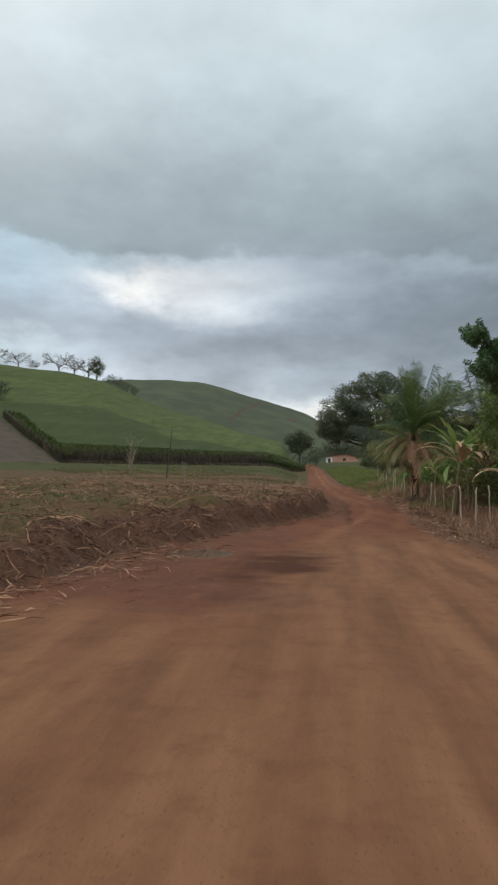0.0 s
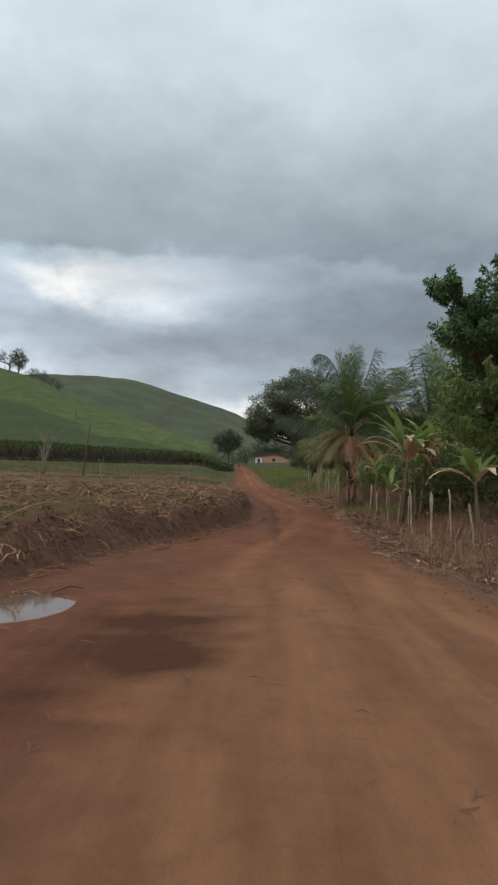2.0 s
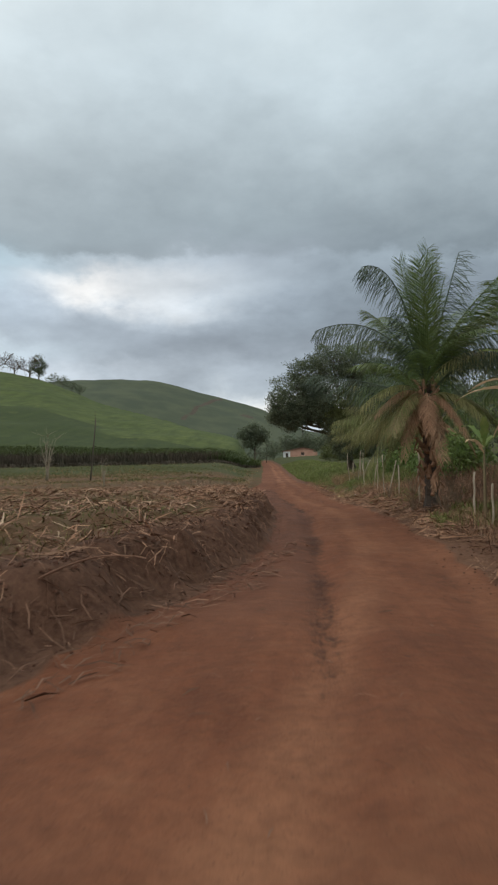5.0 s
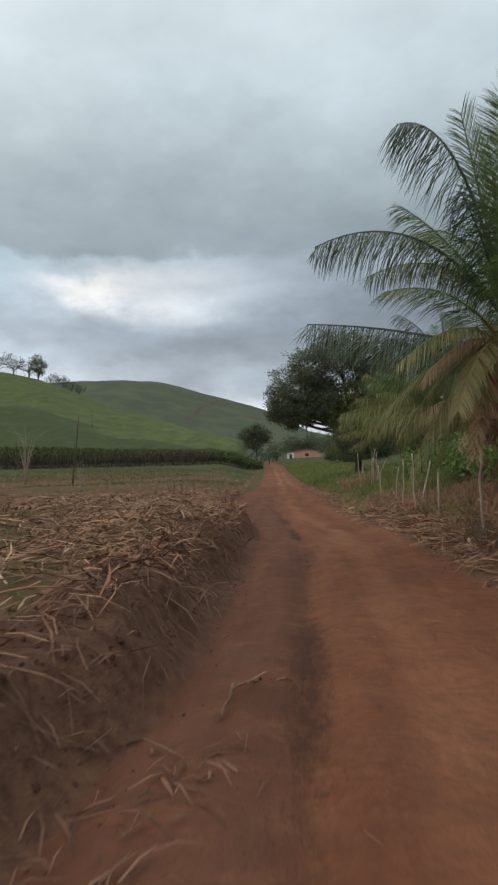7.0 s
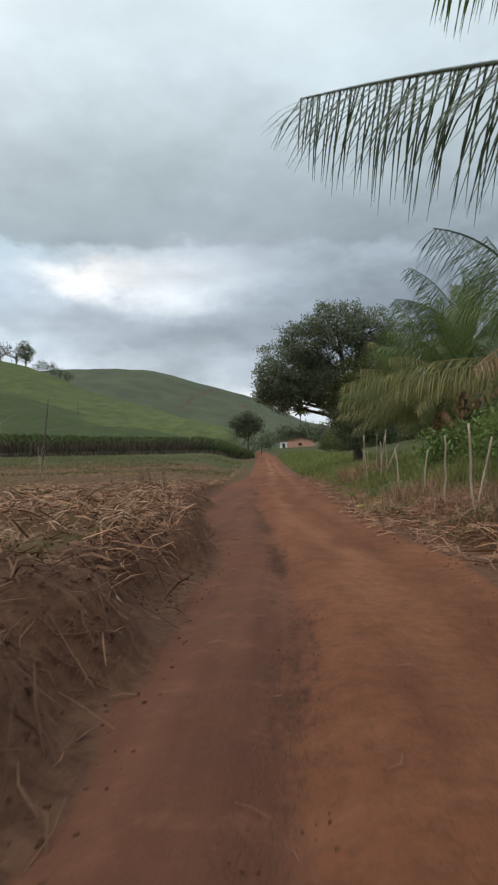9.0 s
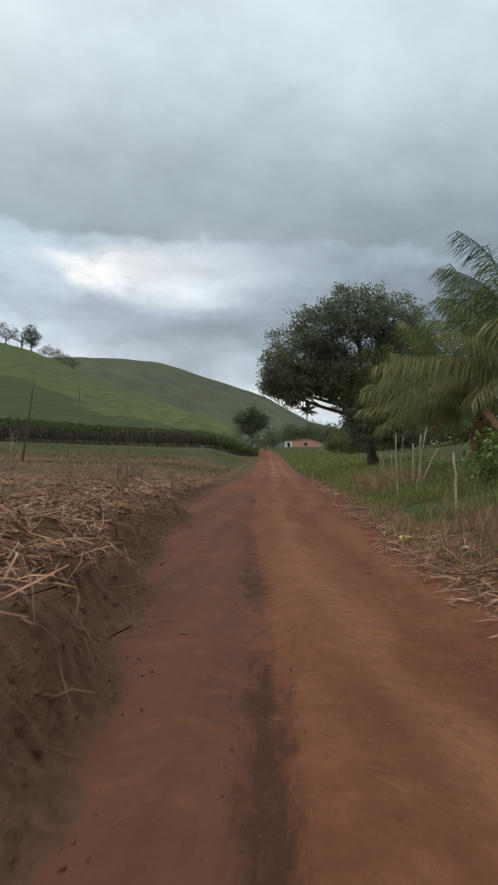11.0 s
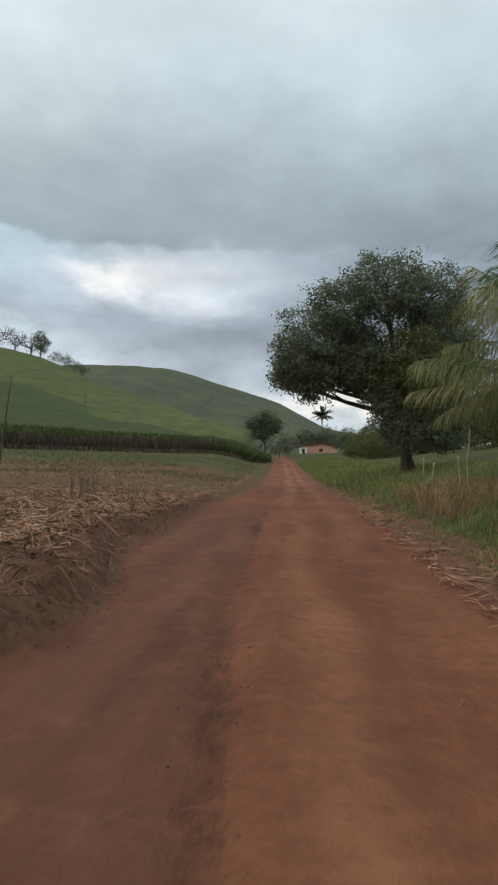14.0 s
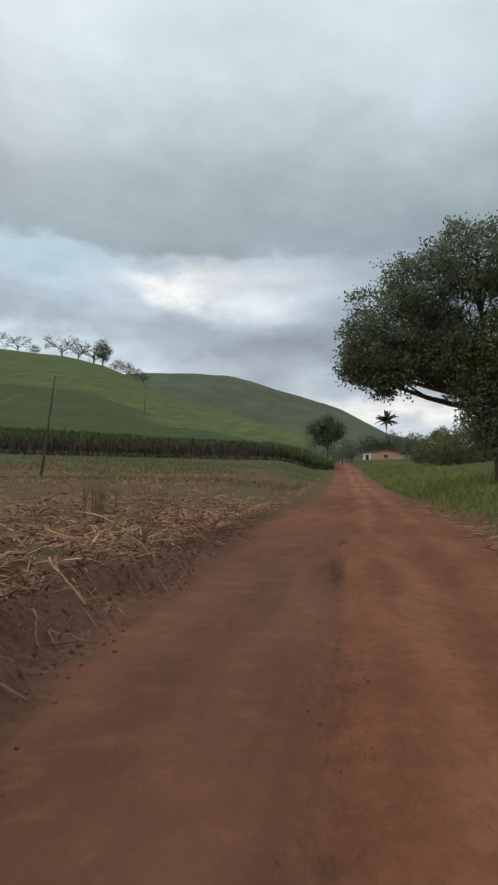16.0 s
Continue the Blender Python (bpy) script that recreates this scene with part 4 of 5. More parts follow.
for i, (x, y, h, w) in enumerate([(12.4, 45.97, 6.2, 2.6), (15.6, 53.79, 7.5, 3.2), (10.54, 51.34, 4.6, 2.2), (16.79, 43.1, 7.0, 3.0)]):
    z = gz(x, y)
    tree("verge_tree", (x, y), (x, y, z + h * 0.4), [(x - w * 0.5, y, z + h * 0.55, w * 0.6, w * 0.6, h * 0.28), (x + w * 0.4, y + 0.5, z + h * 0.6, w * 0.65, w * 0.6, h * 0.3), (x, y - 0.4, z + h * 0.8, w * 0.6, w * 0.6, h * 0.24), (x - 0.3 * w, y - 0.5, z + h * 0.28, w * 0.6, w * 0.6, h * 0.25)],
         LEAF_DARK, "dense dark green tree in the thicket behind the fence", leaf=0.26, aspect=0.24, clumps=60, per=20, spread=0.32, radius=0.14, seed=20 + i, group="thicket trees")

for i, (x, y, h, w) in enumerate([(6.94, 39.6, 1.7, 1.1), (7.49, 45.48, 2.0, 1.3), (8.19, 49.39, 2.1, 1.4), (7.09, 53.3, 1.6, 1.1), (9.31, 55.75, 2.4, 1.6), (7.43, 30.6, 2.4, 1.3), (7.25, 27.38, 1.9, 1.0), (8.31, 23.96, 2.3, 1.3), (9.6, 29.5, 3.6, 2.0), (10.6, 34.5, 4.2, 2.3), (8.6, 26.4, 3.0, 1.6), (11.5, 39.5, 4.2, 2.4), (9.3, 37.2, 3.2, 1.9), (13.2, 36.0, 4.6, 2.6)]):
    z = gz(x, y)
    tree("bush", (x, y), (x, y, z + h * 0.25), [(x - w * 0.4, y, z + h * 0.45, w * 0.7, w * 0.7, h * 0.45), (x + w * 0.4, y + 0.2, z + h * 0.55, w * 0.7, w * 0.7, h * 0.45)],
         LEAF_FRESH if y > 36 else LEAF_MID, "leafy green bush behind the fence stakes", leaf=0.17, aspect=0.26, clumps=42, per=20, spread=0.22, radius=0.05, seed=40 + i, group="bushes behind the fence", category="bush")

# ---- palms ----
palm("coconut_palm", (4.45, 33.4), (4.15, 32.2, 3.6),
     [((2.6, 32.05, 6.75), 0.62, 1), ((1.35, 33.15, 5.32), 0.46, 1), ((1.2, 34.29, 4.26), 0.05, 1), ((2.7, 32.6, 5.7), 0.30, 0), ((4.3, 31.9, 7.1), 0.10, 0), ((5.3, 32.6, 7.2), 0.08, 1), ((5.2, 30.4, 4.6), 0.35, 0), ((7.3, 33.0, 4.3), 0.36, 1), ((6.9, 31.6, 4.6), 0.34, 1), ((6.7, 33.0, 6.0), 0.16, 2),
      ((3.3, 34.9, 6.0), 0.30, 0), ((2.2, 31.5, 4.0), 0.40, 0), ((3.2, 31.0, 5.2), 0.34, 1), ((2.3, 34.0, 5.0), 0.34, 0), ((3.6, 30.6, 4.2), 0.42, 0),
      ((2.3, 31.2, 2.9), 0.42, 2), ((2.2, 32.3, 2.3), 0.40, 2), ((2.6, 33.3, 1.9), 0.42, 2), ((3.0, 30.9, 2.2), 0.45, 2), ((2.5, 31.8, 1.4), 0.40, 2), ((5.6, 31.0, 2.1), 0.42, 2), ((6.2, 32.4, 2.3), 0.40, 2), ((2.9, 32.6, 1.1), 0.40, 2),
      ((2.7, 31.6, 2.7), 0.50, 3), ((3.1, 31.2, 2.3), 0.55, 3), ((3.9, 30.9, 2.2), 0.55, 3), ((4.9, 31.2, 2.1), 0.50, 3), ((3.2, 32.9, 2.2), 0.50, 3), ((3.4, 31.7, 1.6), 0.50, 3), ((4.3, 31.2, 1.5), 0.45, 3), ((5.3, 32.0, 1.7), 0.45, 3)],
     "coconut palm with green and withered brown fronds", 11, 3.5, 6, 0, (PALM_GREEN, PALM_DARK), droop=0, high=0.9, low=0.35, sector=(-0.9, 1.7), wide=0.017, count=104, leaflet=1.3)
palm("coconut_palm", (7.97, 33.7), (7.97, 33.3, 3.4), [((6.1, 32.3, 6.3), 0.34, 0), ((6.4, 30.9, 4.6), 0.45, 1), ((6.9, 31.5, 7.0), 0.2, 1)], "dark green coconut palm in the thicket", 23, 4.3, 12, 3, droop=3)
palm("coconut_palm", (7.0, 42.9), (6.9, 42.5, 3.1), [((3.4, 39.1, 4.9), 0.36, 1), ((3.15, 41.5, 2.75), 0.24, 2), ((3.3, 43.2, 3.2), 0.24, 2), ((5.0, 41.6, 5.6), 0.2, 0), ((4.9, 43.5, 5.2), 0.26, 0), ((5.6, 39.5, 4.2), 0.42, 0), ((5.2, 40.4, 3.2), 0.5, 3), ((4.4, 40.7, 2.9), 0.5, 3), ((5.6, 41.0, 2.0), 0.45, 3), ((4.4, 42.3, 4.4), 0.32, 0)], "low coconut palm with olive drooping fronds", 31, 4.2, 7, 3, droop=1, high=0.75, hang=0.95, wide=0.018, count=76, sector=(-1.2, 1.9))
palm("coconut_palm", (9.4, 64.2), (9.2, 63.8, 3.9), [((3.8, 61.8, 4.4), 0.20, 2), ((4.7, 60.2, 5.8), 0.24, 2), ((5.4, 60.4, 6.7), 0.26, 0), ((4.0, 64.0, 3.9), 0.24, 2), ((4.6, 62.9, 3.0), 0.28, 2), ((5.6, 59.9, 4.4), 0.30, 2), ((6.2, 61.2, 8.0), 0.16, 0), ((4.4, 65.6, 5.2), 0.24, 0), ((4.6, 62.0, 5.0), 0.3, 2), ((6.4, 59.4, 5.6), 0.3, 0), ((7.4, 61.6, 8.8), 0.12, 0)], "bushy coconut palm with arching yellow-green fronds", 43, 5.2, 12, 5, (PALM_GREEN, PALM_OLIVE), droop=4, high=0.8, hang=0.9)
palm("coconut_palm", (8.6, 55.9), (8.3, 55.6, 4.4), [((5.6, 54.6, 7.6), 0.14, 0), ((6.6, 54.2, 8.0), 0.10, 0), ((4.9, 55.4, 6.0), 0.30, 0), ((3.3, 53.8, 4.3), 0.28, 2), ((5.2, 54.4, 6.5), 0.26, 0), ((5.6, 54.9, 4.6), 0.34, 0), ((5.3, 55.6, 3.9), 0.32, 2), ((6.0, 53.5, 3.2), 0.36, 2), ((5.0, 53.4, 5.2), 0.34, 2)], "low bushy coconut palm behind the fence", 67, 4.0, 10, 4, droop=3, hang=0.9, sector=(-1.6, 2.2))
palm("coconut_palm", (11.35, 63.08), (10.75, 62.58, 7.0), [((6.6, 60.6, 9.3), 0.34, 1), ((7.4, 60.8, 10.9), 0.24, 1), ((6.9, 61.6, 8.2), 0.36, 1)], "tall coconut palm over the thicket", 57, 4.6, 12, 3, droop=3)

# ---- banana plants ----
banana((5.1, 26.6), 2.3, 11, 3, "tall banana plant with yellowed tattered leaves", 9, 1.4)
banana((6.6, 23.4), 1.5, 9, 8, "low banana plant with green and many dry leaves", 8, 1.1)
banana((6.1, 28.0), 2.6, 11, 13, "tall banana plant with green and dry leaves", 6, 1.15)
banana((4.55, 25.7), 1.45, 5, 4, "small banana plant with a few green leaves", 1, 0.65)
banana((4.75, 29.6), 1.75, 4, 6, "small banana plant with a few green leaves", 1, 0.65)
banana((6.0, 28.2), 1.8, 5, 9, "small banana plant with a few green leaves", 2, 0.8)

# ---- fence ----
rp = random.Random(5)
POSTS = [(4.83, 23.91, 1.16), (5.24, 19.7, 0.92), (4.42, 34.96, 1.81), (4.3, 55.46, 2.42), (4.16, 42.22, 1.8), (4.15, 40.2, 1.91), (5.46, 57.79, 2.5), (5.39, 58.48, 2.21), (6.05, 65.22, 2.86)]
POSTS += [(5.35 - 0.05 * (y - 18) + rp.uniform(-0.15, 0.15), y, rp.uniform(0.9, 1.25)) for y in (17.2, 18.7, 21.5, 22.4, 23.4, 25.6, 26.5, 27.6, 28.8, 30.2)]
POSTS += [(4.3 + rp.uniform(-0.2, 0.3), y, gz(4.3, y) + rp.uniform(1.2, 1.7)) for y in (38.9, 46.0, 48.8)]
POSTS += [(5.6 + 0.05 * (y - 60) + rp.uniform(-0.3, 0.3), y, gz(5.6, y) + rp.uniform(1.0, 1.4)) for y in (63.2, 70.5, 76.5)]
for i, (x, y, top) in enumerate(POSTS):
    fence_post(x, y, top, (rp.gauss(0, 0.09), rp.gauss(0, 0.06)), 100 + i)
fence_post(4.7, 54.9, 2.55, (0.25, -0.5), 192)
fence_post(5.0, 56.2, 2.0, (0.75, 0.2), 190)
fence_post(4.4, 41.1, 1.7, (0.45, 0.1), 191)

# ---- verge grass and litter ----
def scatter(n, y0, y1, off0, off1, line, rng, power=1.0, sign=1):
    y = rng.uniform(y0, y1, n)
    return line(y) + sign * (off0 + (off1 - off0) * rng.random(n) ** power), y


g = np.random.default_rng(71)
x, y = scatter(46000, 34, 78, 0.4, 6.5, road_edge, g, 1.2)
keep = fbm(x, y, 1.6, 3, 61) - 0.15 + 0.05 * (y - 43) > 0
x, y = x[keep], y[keep]
tall = (0.10 + 0.34 * smooth(0.5, 2.2, x - road_edge(y))) * (1 + 0.55 * fbm(x, y, 1.1, 3, 69))
blades("grass", x, y, np.maximum(tall, 0.06), 0.007, GRASS, g, "knee-high green grass on the road verge", "grass", lean=0.55)
x, y = scatter(9000, 42, 84, 0.2, 4.5, road_edge, g)
keep = fbm(x, y, 2.2, 3, 70) > 0.30
blades("dry_grass", x[keep], y[keep], 0.34, 0.007, DRY_GRASS, g, "dry yellow stems among the verge grass", "grass", lean=0.6)
x, y = scatter(1500, 40, 84, -0.35, 0.5, road_edge, g)
straw("verge_litter", x, y, 0.30, 0.007, STRAW, g, "pale straw along the edge of the grass", 0.05, 0.15)
x, y = scatter(24000, 78, 190, 0.6, 9, road_edge, g, 1.1)
blades("grass", x, y, 0.45, 0.025, GRASS, g, "long green grass along the far verge", "grass")
x, y = scatter(2500, 28.5, 35, 0.5, 2.6, road_edge, g)
keep = fbm(x, y, 1.5, 2, 62) > -0.1
blades("grass", x[keep], y[keep], 0.3, 0.012, GRASS, g, "patch of green grass by the fence", "grass")
x, y = scatter(34000, 12, 62, 0.9, 5.8, road_edge, g)
keep = fbm(x, y, 1.8, 3, 63) > -0.35 + 0.75 * smooth(40, 48, y)
blades("dry_grass", x[keep], y[keep], 0.42, 0.005, VERGE_DRY, g, "dry reddish-brown weeds between the stakes", "grass", lean=0.5)
x, y = scatter(5200, 11, 66, -0.1, 1.6, road_edge, g, 1.0)
keep = fbm(x, y, 2.0, 3, 64) > -0.15 + 0.3 * smooth(45, 60, y)
straw("verge_litter", x[keep], y[keep], 0.26, 0.006, STRAW, g, "pale cane straw strewn along the road edge", 0.10)
x, y = scatter(9000, 12, 40, 0.35, 4.5, road_edge, g, 0.8)
straw("verge_litter", x, y, 0.24, 0.006, STRAW_DARK, g, "brown rotting cane leaves heaped under the fence", 0.22, 0.4)

x, y = scatter(600, 12, 40, 0.4, 4.5, road_edge, g, 0.8)
straw("fallen_leaves", x, y, 0.20, 0.016, PALE_LEAF, g, "pale fallen leaves and husks under the fence", 0.12, 0.4)
x, y = scatter(5000, 55, 68, 1.2, 3.4, road_edge, g)
keep = fbm(x, y, 2.0, 3, 79) > -0.05
blades("dry_weeds", x[keep], y[keep], 0.62, 0.008, DRY_GRASS, g, "tan dry weeds standing in the verge grass", "weeds", lean=0.6)

# ---- harvested field ----
x, y = scatter(34000, 3, 76, 0.7, 10.5, bank_foot, g, 1.25, -1)
keep = fbm(x, y, 1.3, 3, 65) > -0.2 + 0.75 * smooth(30, 18, y) * smooth(0.6, 1.4, bank_foot(y) - x)
straw("cane_trash", x[keep], y[keep], 0.30, 0.0065, STRAW, g, "pale dry sugarcane leaves strewn over the field", 0.12, 0.3)
x, y = scatter(22000, 3, 76, 0.55, 7.0, bank_foot, g, 1.2, -1)
keep = g.random(len(x)) > 0.75 * smooth(26, 18, y) * smooth(0.8, 1.5, bank_foot(y) - x)
x, y = x[keep], y[keep]
straw("cane_trash", x, y, 0.26, 0.007, STRAW_DARK, g, "brown rotting sugarcane trash on the bank", 0.10, 0.4)
x, y = scatter(8500, 16, 76, 0.4, 2.6, bank_foot, g, 1.2, -1)
keep = fbm(x, y, 1.6, 3, 77) > -0.1 + 0.9 * smooth(26, 20, y) * smooth(0.7, 1.2, bank_foot(y) - x)
straw("cane_trash", x[keep], y[keep], 0.33, 0.006, STRAW, g, "tangled heap of dry cane straw on the crest of the bank", 0.20, 0.4)
x, y = scatter(1500, 20, 84, 0.75, 7.0, bank_foot, g, 1.2, -1)
straw("cane_trash", x, y, 0.5, 0.008, PALE_LEAF, g, "longer pale cane leaves lying over the trash", 0.16, 0.3)
x, y = scatter(12000, 14, 110, 5, 36, bank_foot, g, 1.0, -1)
straw("cane_trash", x, y, 0.42, 0.012, STRAW, g, "pale dry sugarcane leaves on the far field", 0.12, 0.3)
x, y = scatter(30000, 3, 60, 1.1, 22, bank_foot, g, 1.0, -1)
keep = fbm(x, y, 3.0, 3, 75) + 0.7 * smooth(36, 20, y) > 0.05
blades("field_weeds", x[keep], y[keep], 0.15, 0.006, FIELD_GRASS, g, "low olive weeds and regrowth over the cut field", "weeds", lean=0.9)
x, y = scatter(3200, 5, 68, -0.05, 0.9, bank_foot, g, 0.7, -1)
straw("bank_roots", x, y, 0.26, 0.005, STRAW_DARK, g, "loose roots and stems on the earth bank", 0.04, 0.7)
x, y = scatter(22000, 4, 32, 1.0, 14, bank_foot, g, 1.0, -1)
keep = fbm(x, y, 2.0, 3, 78) > -0.25
blades("field_weeds", x[keep], y[keep], 0.12, 0.008, FIELD_GRASS, g, "low olive grass over the field beside the bank", "weeds", lean=0.9)
x, y = scatter(13000, 8, 112, 1.0, 40, bank_foot, g, 1.0, -1)
keep = fbm(x, y, 4, 3, 66) + 0.006 * (y - 60) > 0.22
blades("weeds", x[keep], y[keep], 0.20, 0.012, FIELD_GRASS, g, "green regrowth shoots among the cane trash", "weeds", lean=0.8)
x, y = scatter(700, -2, 60, 0.0, 3.2, road_edge, g, 1.0, -1)
straw("road_litter", x, y, 0.12, 0.003, STRAW_DARK, g, "small bits of trodden straw on the dirt road", 0.0, 0.02)
x, y = scatter(420, 2, 13, -1.4, 0.4, bank_foot, g, 1.0, -1)
straw("road_litter", x, y, 0.3, 0.007, STRAW, g, "pale straw below the bank by the puddle", 0.02, 0.1)
x, y = scatter(1500, 5, 26, -0.7, 0.35, bank_foot, g, 1.4, -1)
straw("road_litter", x, y, 0.2, 0.005, STRAW_DARK, g, "dark rotting trash along the foot of the bank", 0.05, 0.2)
x, y = scatter(240, 6, 15, 1.0, 3.6, bank_foot, g, 1.0)
straw("road_litter", x, y, 0.15, 0.0035, STRAW_DARK, g, "dark wet cane leaves trodden into the mud patch", 0.02, 0.06)
x, y = scatter(1800, 27, 43, 0.1, 1.7, road_edge, g, 1.0)
straw("verge_litter", x, y, 0.46, 0.008, STRAW, g, "heaped pale cane leaves at the edge of the brush", 0.16, 0.3)


def clods(name, xs, ys, size, mat, rng, label):
    """Broken lumps of earth, one mesh."""
    k = len(xs)
    c = np.stack([xs, ys, ground(xs, ys)], 1)
    r = size * rng.uniform(0.3, 1.0, k) ** 1.5
    corner = np.array([(-1, -1, -0.4), (1, -1, -0.4), (1, 1, -0.4), (-1, 1, -0.4), (-0.6, -0.6, 0.7), (0.6, -0.5, 0.8), (0.5, 0.6, 0.7), (-0.6, 0.5, 0.6)])
    v = c[:, None, :] + (corner[None] + rng.normal(size=(k, 8, 3)) * 0.22) * r[:, None, None]
    f = []
    for i in range(k):
        f += [[i * 8 + q for q in face] for face in ((4, 5, 6, 7), (0, 1, 5, 4), (1, 2, 6, 5), (2, 3, 7, 6), (3, 0, 4, 7))]
    ob = mesh_object(name, v.reshape(-1, 3), f, mat)
    return tagged(ob, label, "earth clods", kind="stuff")


def roots(name, n, y0, y1, mat, rng, label):
    """Thin roots and torn cane leaves that hang down the face of the bank, one mesh."""
    y = rng.uniform(y0, y1, n)
    foot = bank_foot(y)
    top = rng.uniform(0.3, 1.0, n)
    low = top - rng.uniform(0.12, 0.5, n)
    drift, w = rng.normal(size=n) * 0.35, rng.uniform(0.003, 0.008, n)
    rows = []
    for t in np.linspace(0, 1, 6):
        yy = y + drift * t + rng.normal(size=n) * 0.025
        xx = foot - (top + (low - top) * t)
        zz = ground(xx, yy) + 0.015 + 0.07 * rng.random(n) * math.sin(math.pi * min(1, t + 0.15))
        rows.append(np.stack([np.stack([xx, yy - w * (1 - 0.6 * t), zz], 1), np.stack([xx, yy + w * (1 - 0.6 * t), zz], 1)], 1))
    v = np.stack(rows, 1).reshape(-1, 3)
    f = [[i * 12 + k * 2, i * 12 + k * 2 + 1, i * 12 + k * 2 + 3, i * 12 + k * 2 + 2] for i in range(n) for k in range(5)]
    return tagged(mesh_object(name, v, f, mat), label, "roots", kind="stuff")


roots("hanging_roots", 420, 4, 66, STRAW_DARK, g, "brown roots and torn cane leaves hanging down the earth bank")
roots("hanging_roots", 130, 8, 60, STRAW, g, "pale cane leaves hanging over the edge of the bank")
CLOD = material("red_earth_clod", (0.120, 0.055, 0.033), 0.95, 0.3, 4, (0.078, 0.036, 0.022), 0.4, island=0.3)
x, y = scatter(6500, 2, 72, -0.25, 1.1, bank_foot, g, 1.0, -1)
clods("earth_clods", x, y, 0.015, CLOD, g, "crumbled red-brown earth along the bank foot")
x, y = scatter(1300, 3, 70, 0.08, 0.75, bank_foot, g, 1.0, -1)
clods("earth_clods", x, y, 0.03, CLOD, g, "larger broken clods of earth on the face of the bank")
x, y = scatter(500, 6, 70, 0.05, 1.0, road_edge, g)
clods("earth_clods", x, y, 0.03, CLOD, g, "larger lumps of red earth along the road edge")
x, y = scatter(900, 30, 62, -0.22, 0.22, rut_line, g)
clods("earth_clods", x, y, 0.010, CLOD, g, "dark churned mud lumps in the wheel rut")
x, y = scatter(4200, 4, 76, -0.35, 1.2, road_edge, g)
clods("earth_clods", x, y, 0.016, CLOD, g, "crumbled red-brown earth along the road edge")


def cane_stalk(x, y, L, az, pitch, seed, mat=None):
    """A cut cane: jointed, bowed stem with a torn leaf."""
    rng = np.random.default_rng(seed)
    h = np.array([math.cos(az) * math.cos(pitch), math.sin(az) * math.cos(pitch), math.sin(pitch)])
    side = np.array([-math.sin(az), math.cos(az), 0])
    n = 9
    pts = [h * L * t + side * 0.10 * L * math.sin(t * 2.6) * rng.uniform(0.6, 1.2) + np.array([0, 0, -0.10 * L * t * t + 0.06 * L * math.sin(t * 3.1)]) for t in np.linspace(0, 1, n)]
    s = Soup()
    s.tube(pts, [0.011 * (1.15 if i % 2 else 0.9) * (1 - 0.4 * i / n) for i in range(n)], 6)
    for i in (3, 5, 7, 8):
        a = np.array(pts[i])
        d = h * 0.6 + rng.normal(size=3) * 0.6
        d[2] = -abs(d[2]) * 0.4
        b = a + d * L * 0.22
        w = side * 0.009
        s.add([a - w, a + w, (a + b) / 2 + w * 1.3 + np.array([0, 0, 0.05]), (a + b) / 2 - w * 1.3 + np.array([0, 0, 0.05]), b], [[0, 1, 2, 3], [3, 2, 4]])
    ob = s.make("cane_stalk", mat or STRAW)
    ob.location = (x, y, gz(x, y) + 0.03)
    return tagged(ob, "cut dry sugarcane stalk lying on the field bank", "cane stalk", "cut cane stalks")


rc = random.Random(9)
for i in range(70):
    y = rc.uniform(8, 64)
    x = float(bank_foot(np.array([y]))[0]) - rc.uniform(0.9, 4.5)
    cane_stalk(x, y, rc.uniform(0.5, 1.1), rc.uniform(0, math.tau), rc.uniform(-0.05, 0.25), 300 + i)
cane_stalk(-3.5, 13.4, 1.5, -0.9, 0.25, 400)
cane_stalk(-3.3, 13.8, 1.3, -1.1, 0.3, 401)
cane_stalk(-4.5, 9.2, 1.0, 2.0, 0.35, 402)
cane_stalk(0.35, 26.3, 0.85, 1.25, 0.02, 403, STRAW_DARK)
for i in range(14):
    yy = 6.0 + 1.15 * i + 0.4 * math.sin(i * 2.3)
    cane_stalk(float(bank_foot(np.array([yy]))[0]) - 0.35 - 0.7 * (i * 0.618 % 1), yy, 0.6 + 0.5 * (i * 0.37 % 1), i * 2.4, 0.12 + 0.15 * (i % 3), 450 + i, STRAW_DARK if i % 3 == 1 else None)
cane_stalk(-2.65, 54.8, 0.75, 2.6, 0.6, 404)

for i, (x, y, h) in enumerate([(-3.4, 58.5, 0.95), (-5.2, 61.0, 1.2), (-7.4, 66, 1.3), (-4.4, 63.5, 0.9), (-2.9, 49.5, 0.7), (-6.5, 56, 1.0), (-6.4, 63.3, 1.75), (-5.9, 62.4, 1.5), (-7.1, 64.3, 1.6), (-8.6, 70, 1.3)]):
    twig_bush("dry_shrub", x, y, h, 9, TWIG, 500 + i, "dry leafless brown weed standing in the field", "shrub", 0.5, 0.009, "dry weeds")

for i, (x, y, h) in enumerate([(4.23, 30.9, 1.0), (4.85, 32.3, 1.2), (3.97, 33.7, 0.8), (5.28, 34.5, 1.2), (4.61, 36.7, 1.0), (4.13, 38.7, 0.8), (5.12, 29.3, 1.1), (5.98, 21.52, 0.9), (6.52, 25.04, 1.2), (4.81, 56.53, 0.9), (5.11, 55.35, 0.8), (5.53, 59.46, 0.9)]):
    twig_bush("dry_shrub", x, y, h, 16, TWIG, 540 + i, "dry brown brushwood tangled along the fence", "shrub", 0.9, 0.008, "dry brushwood by the fence")

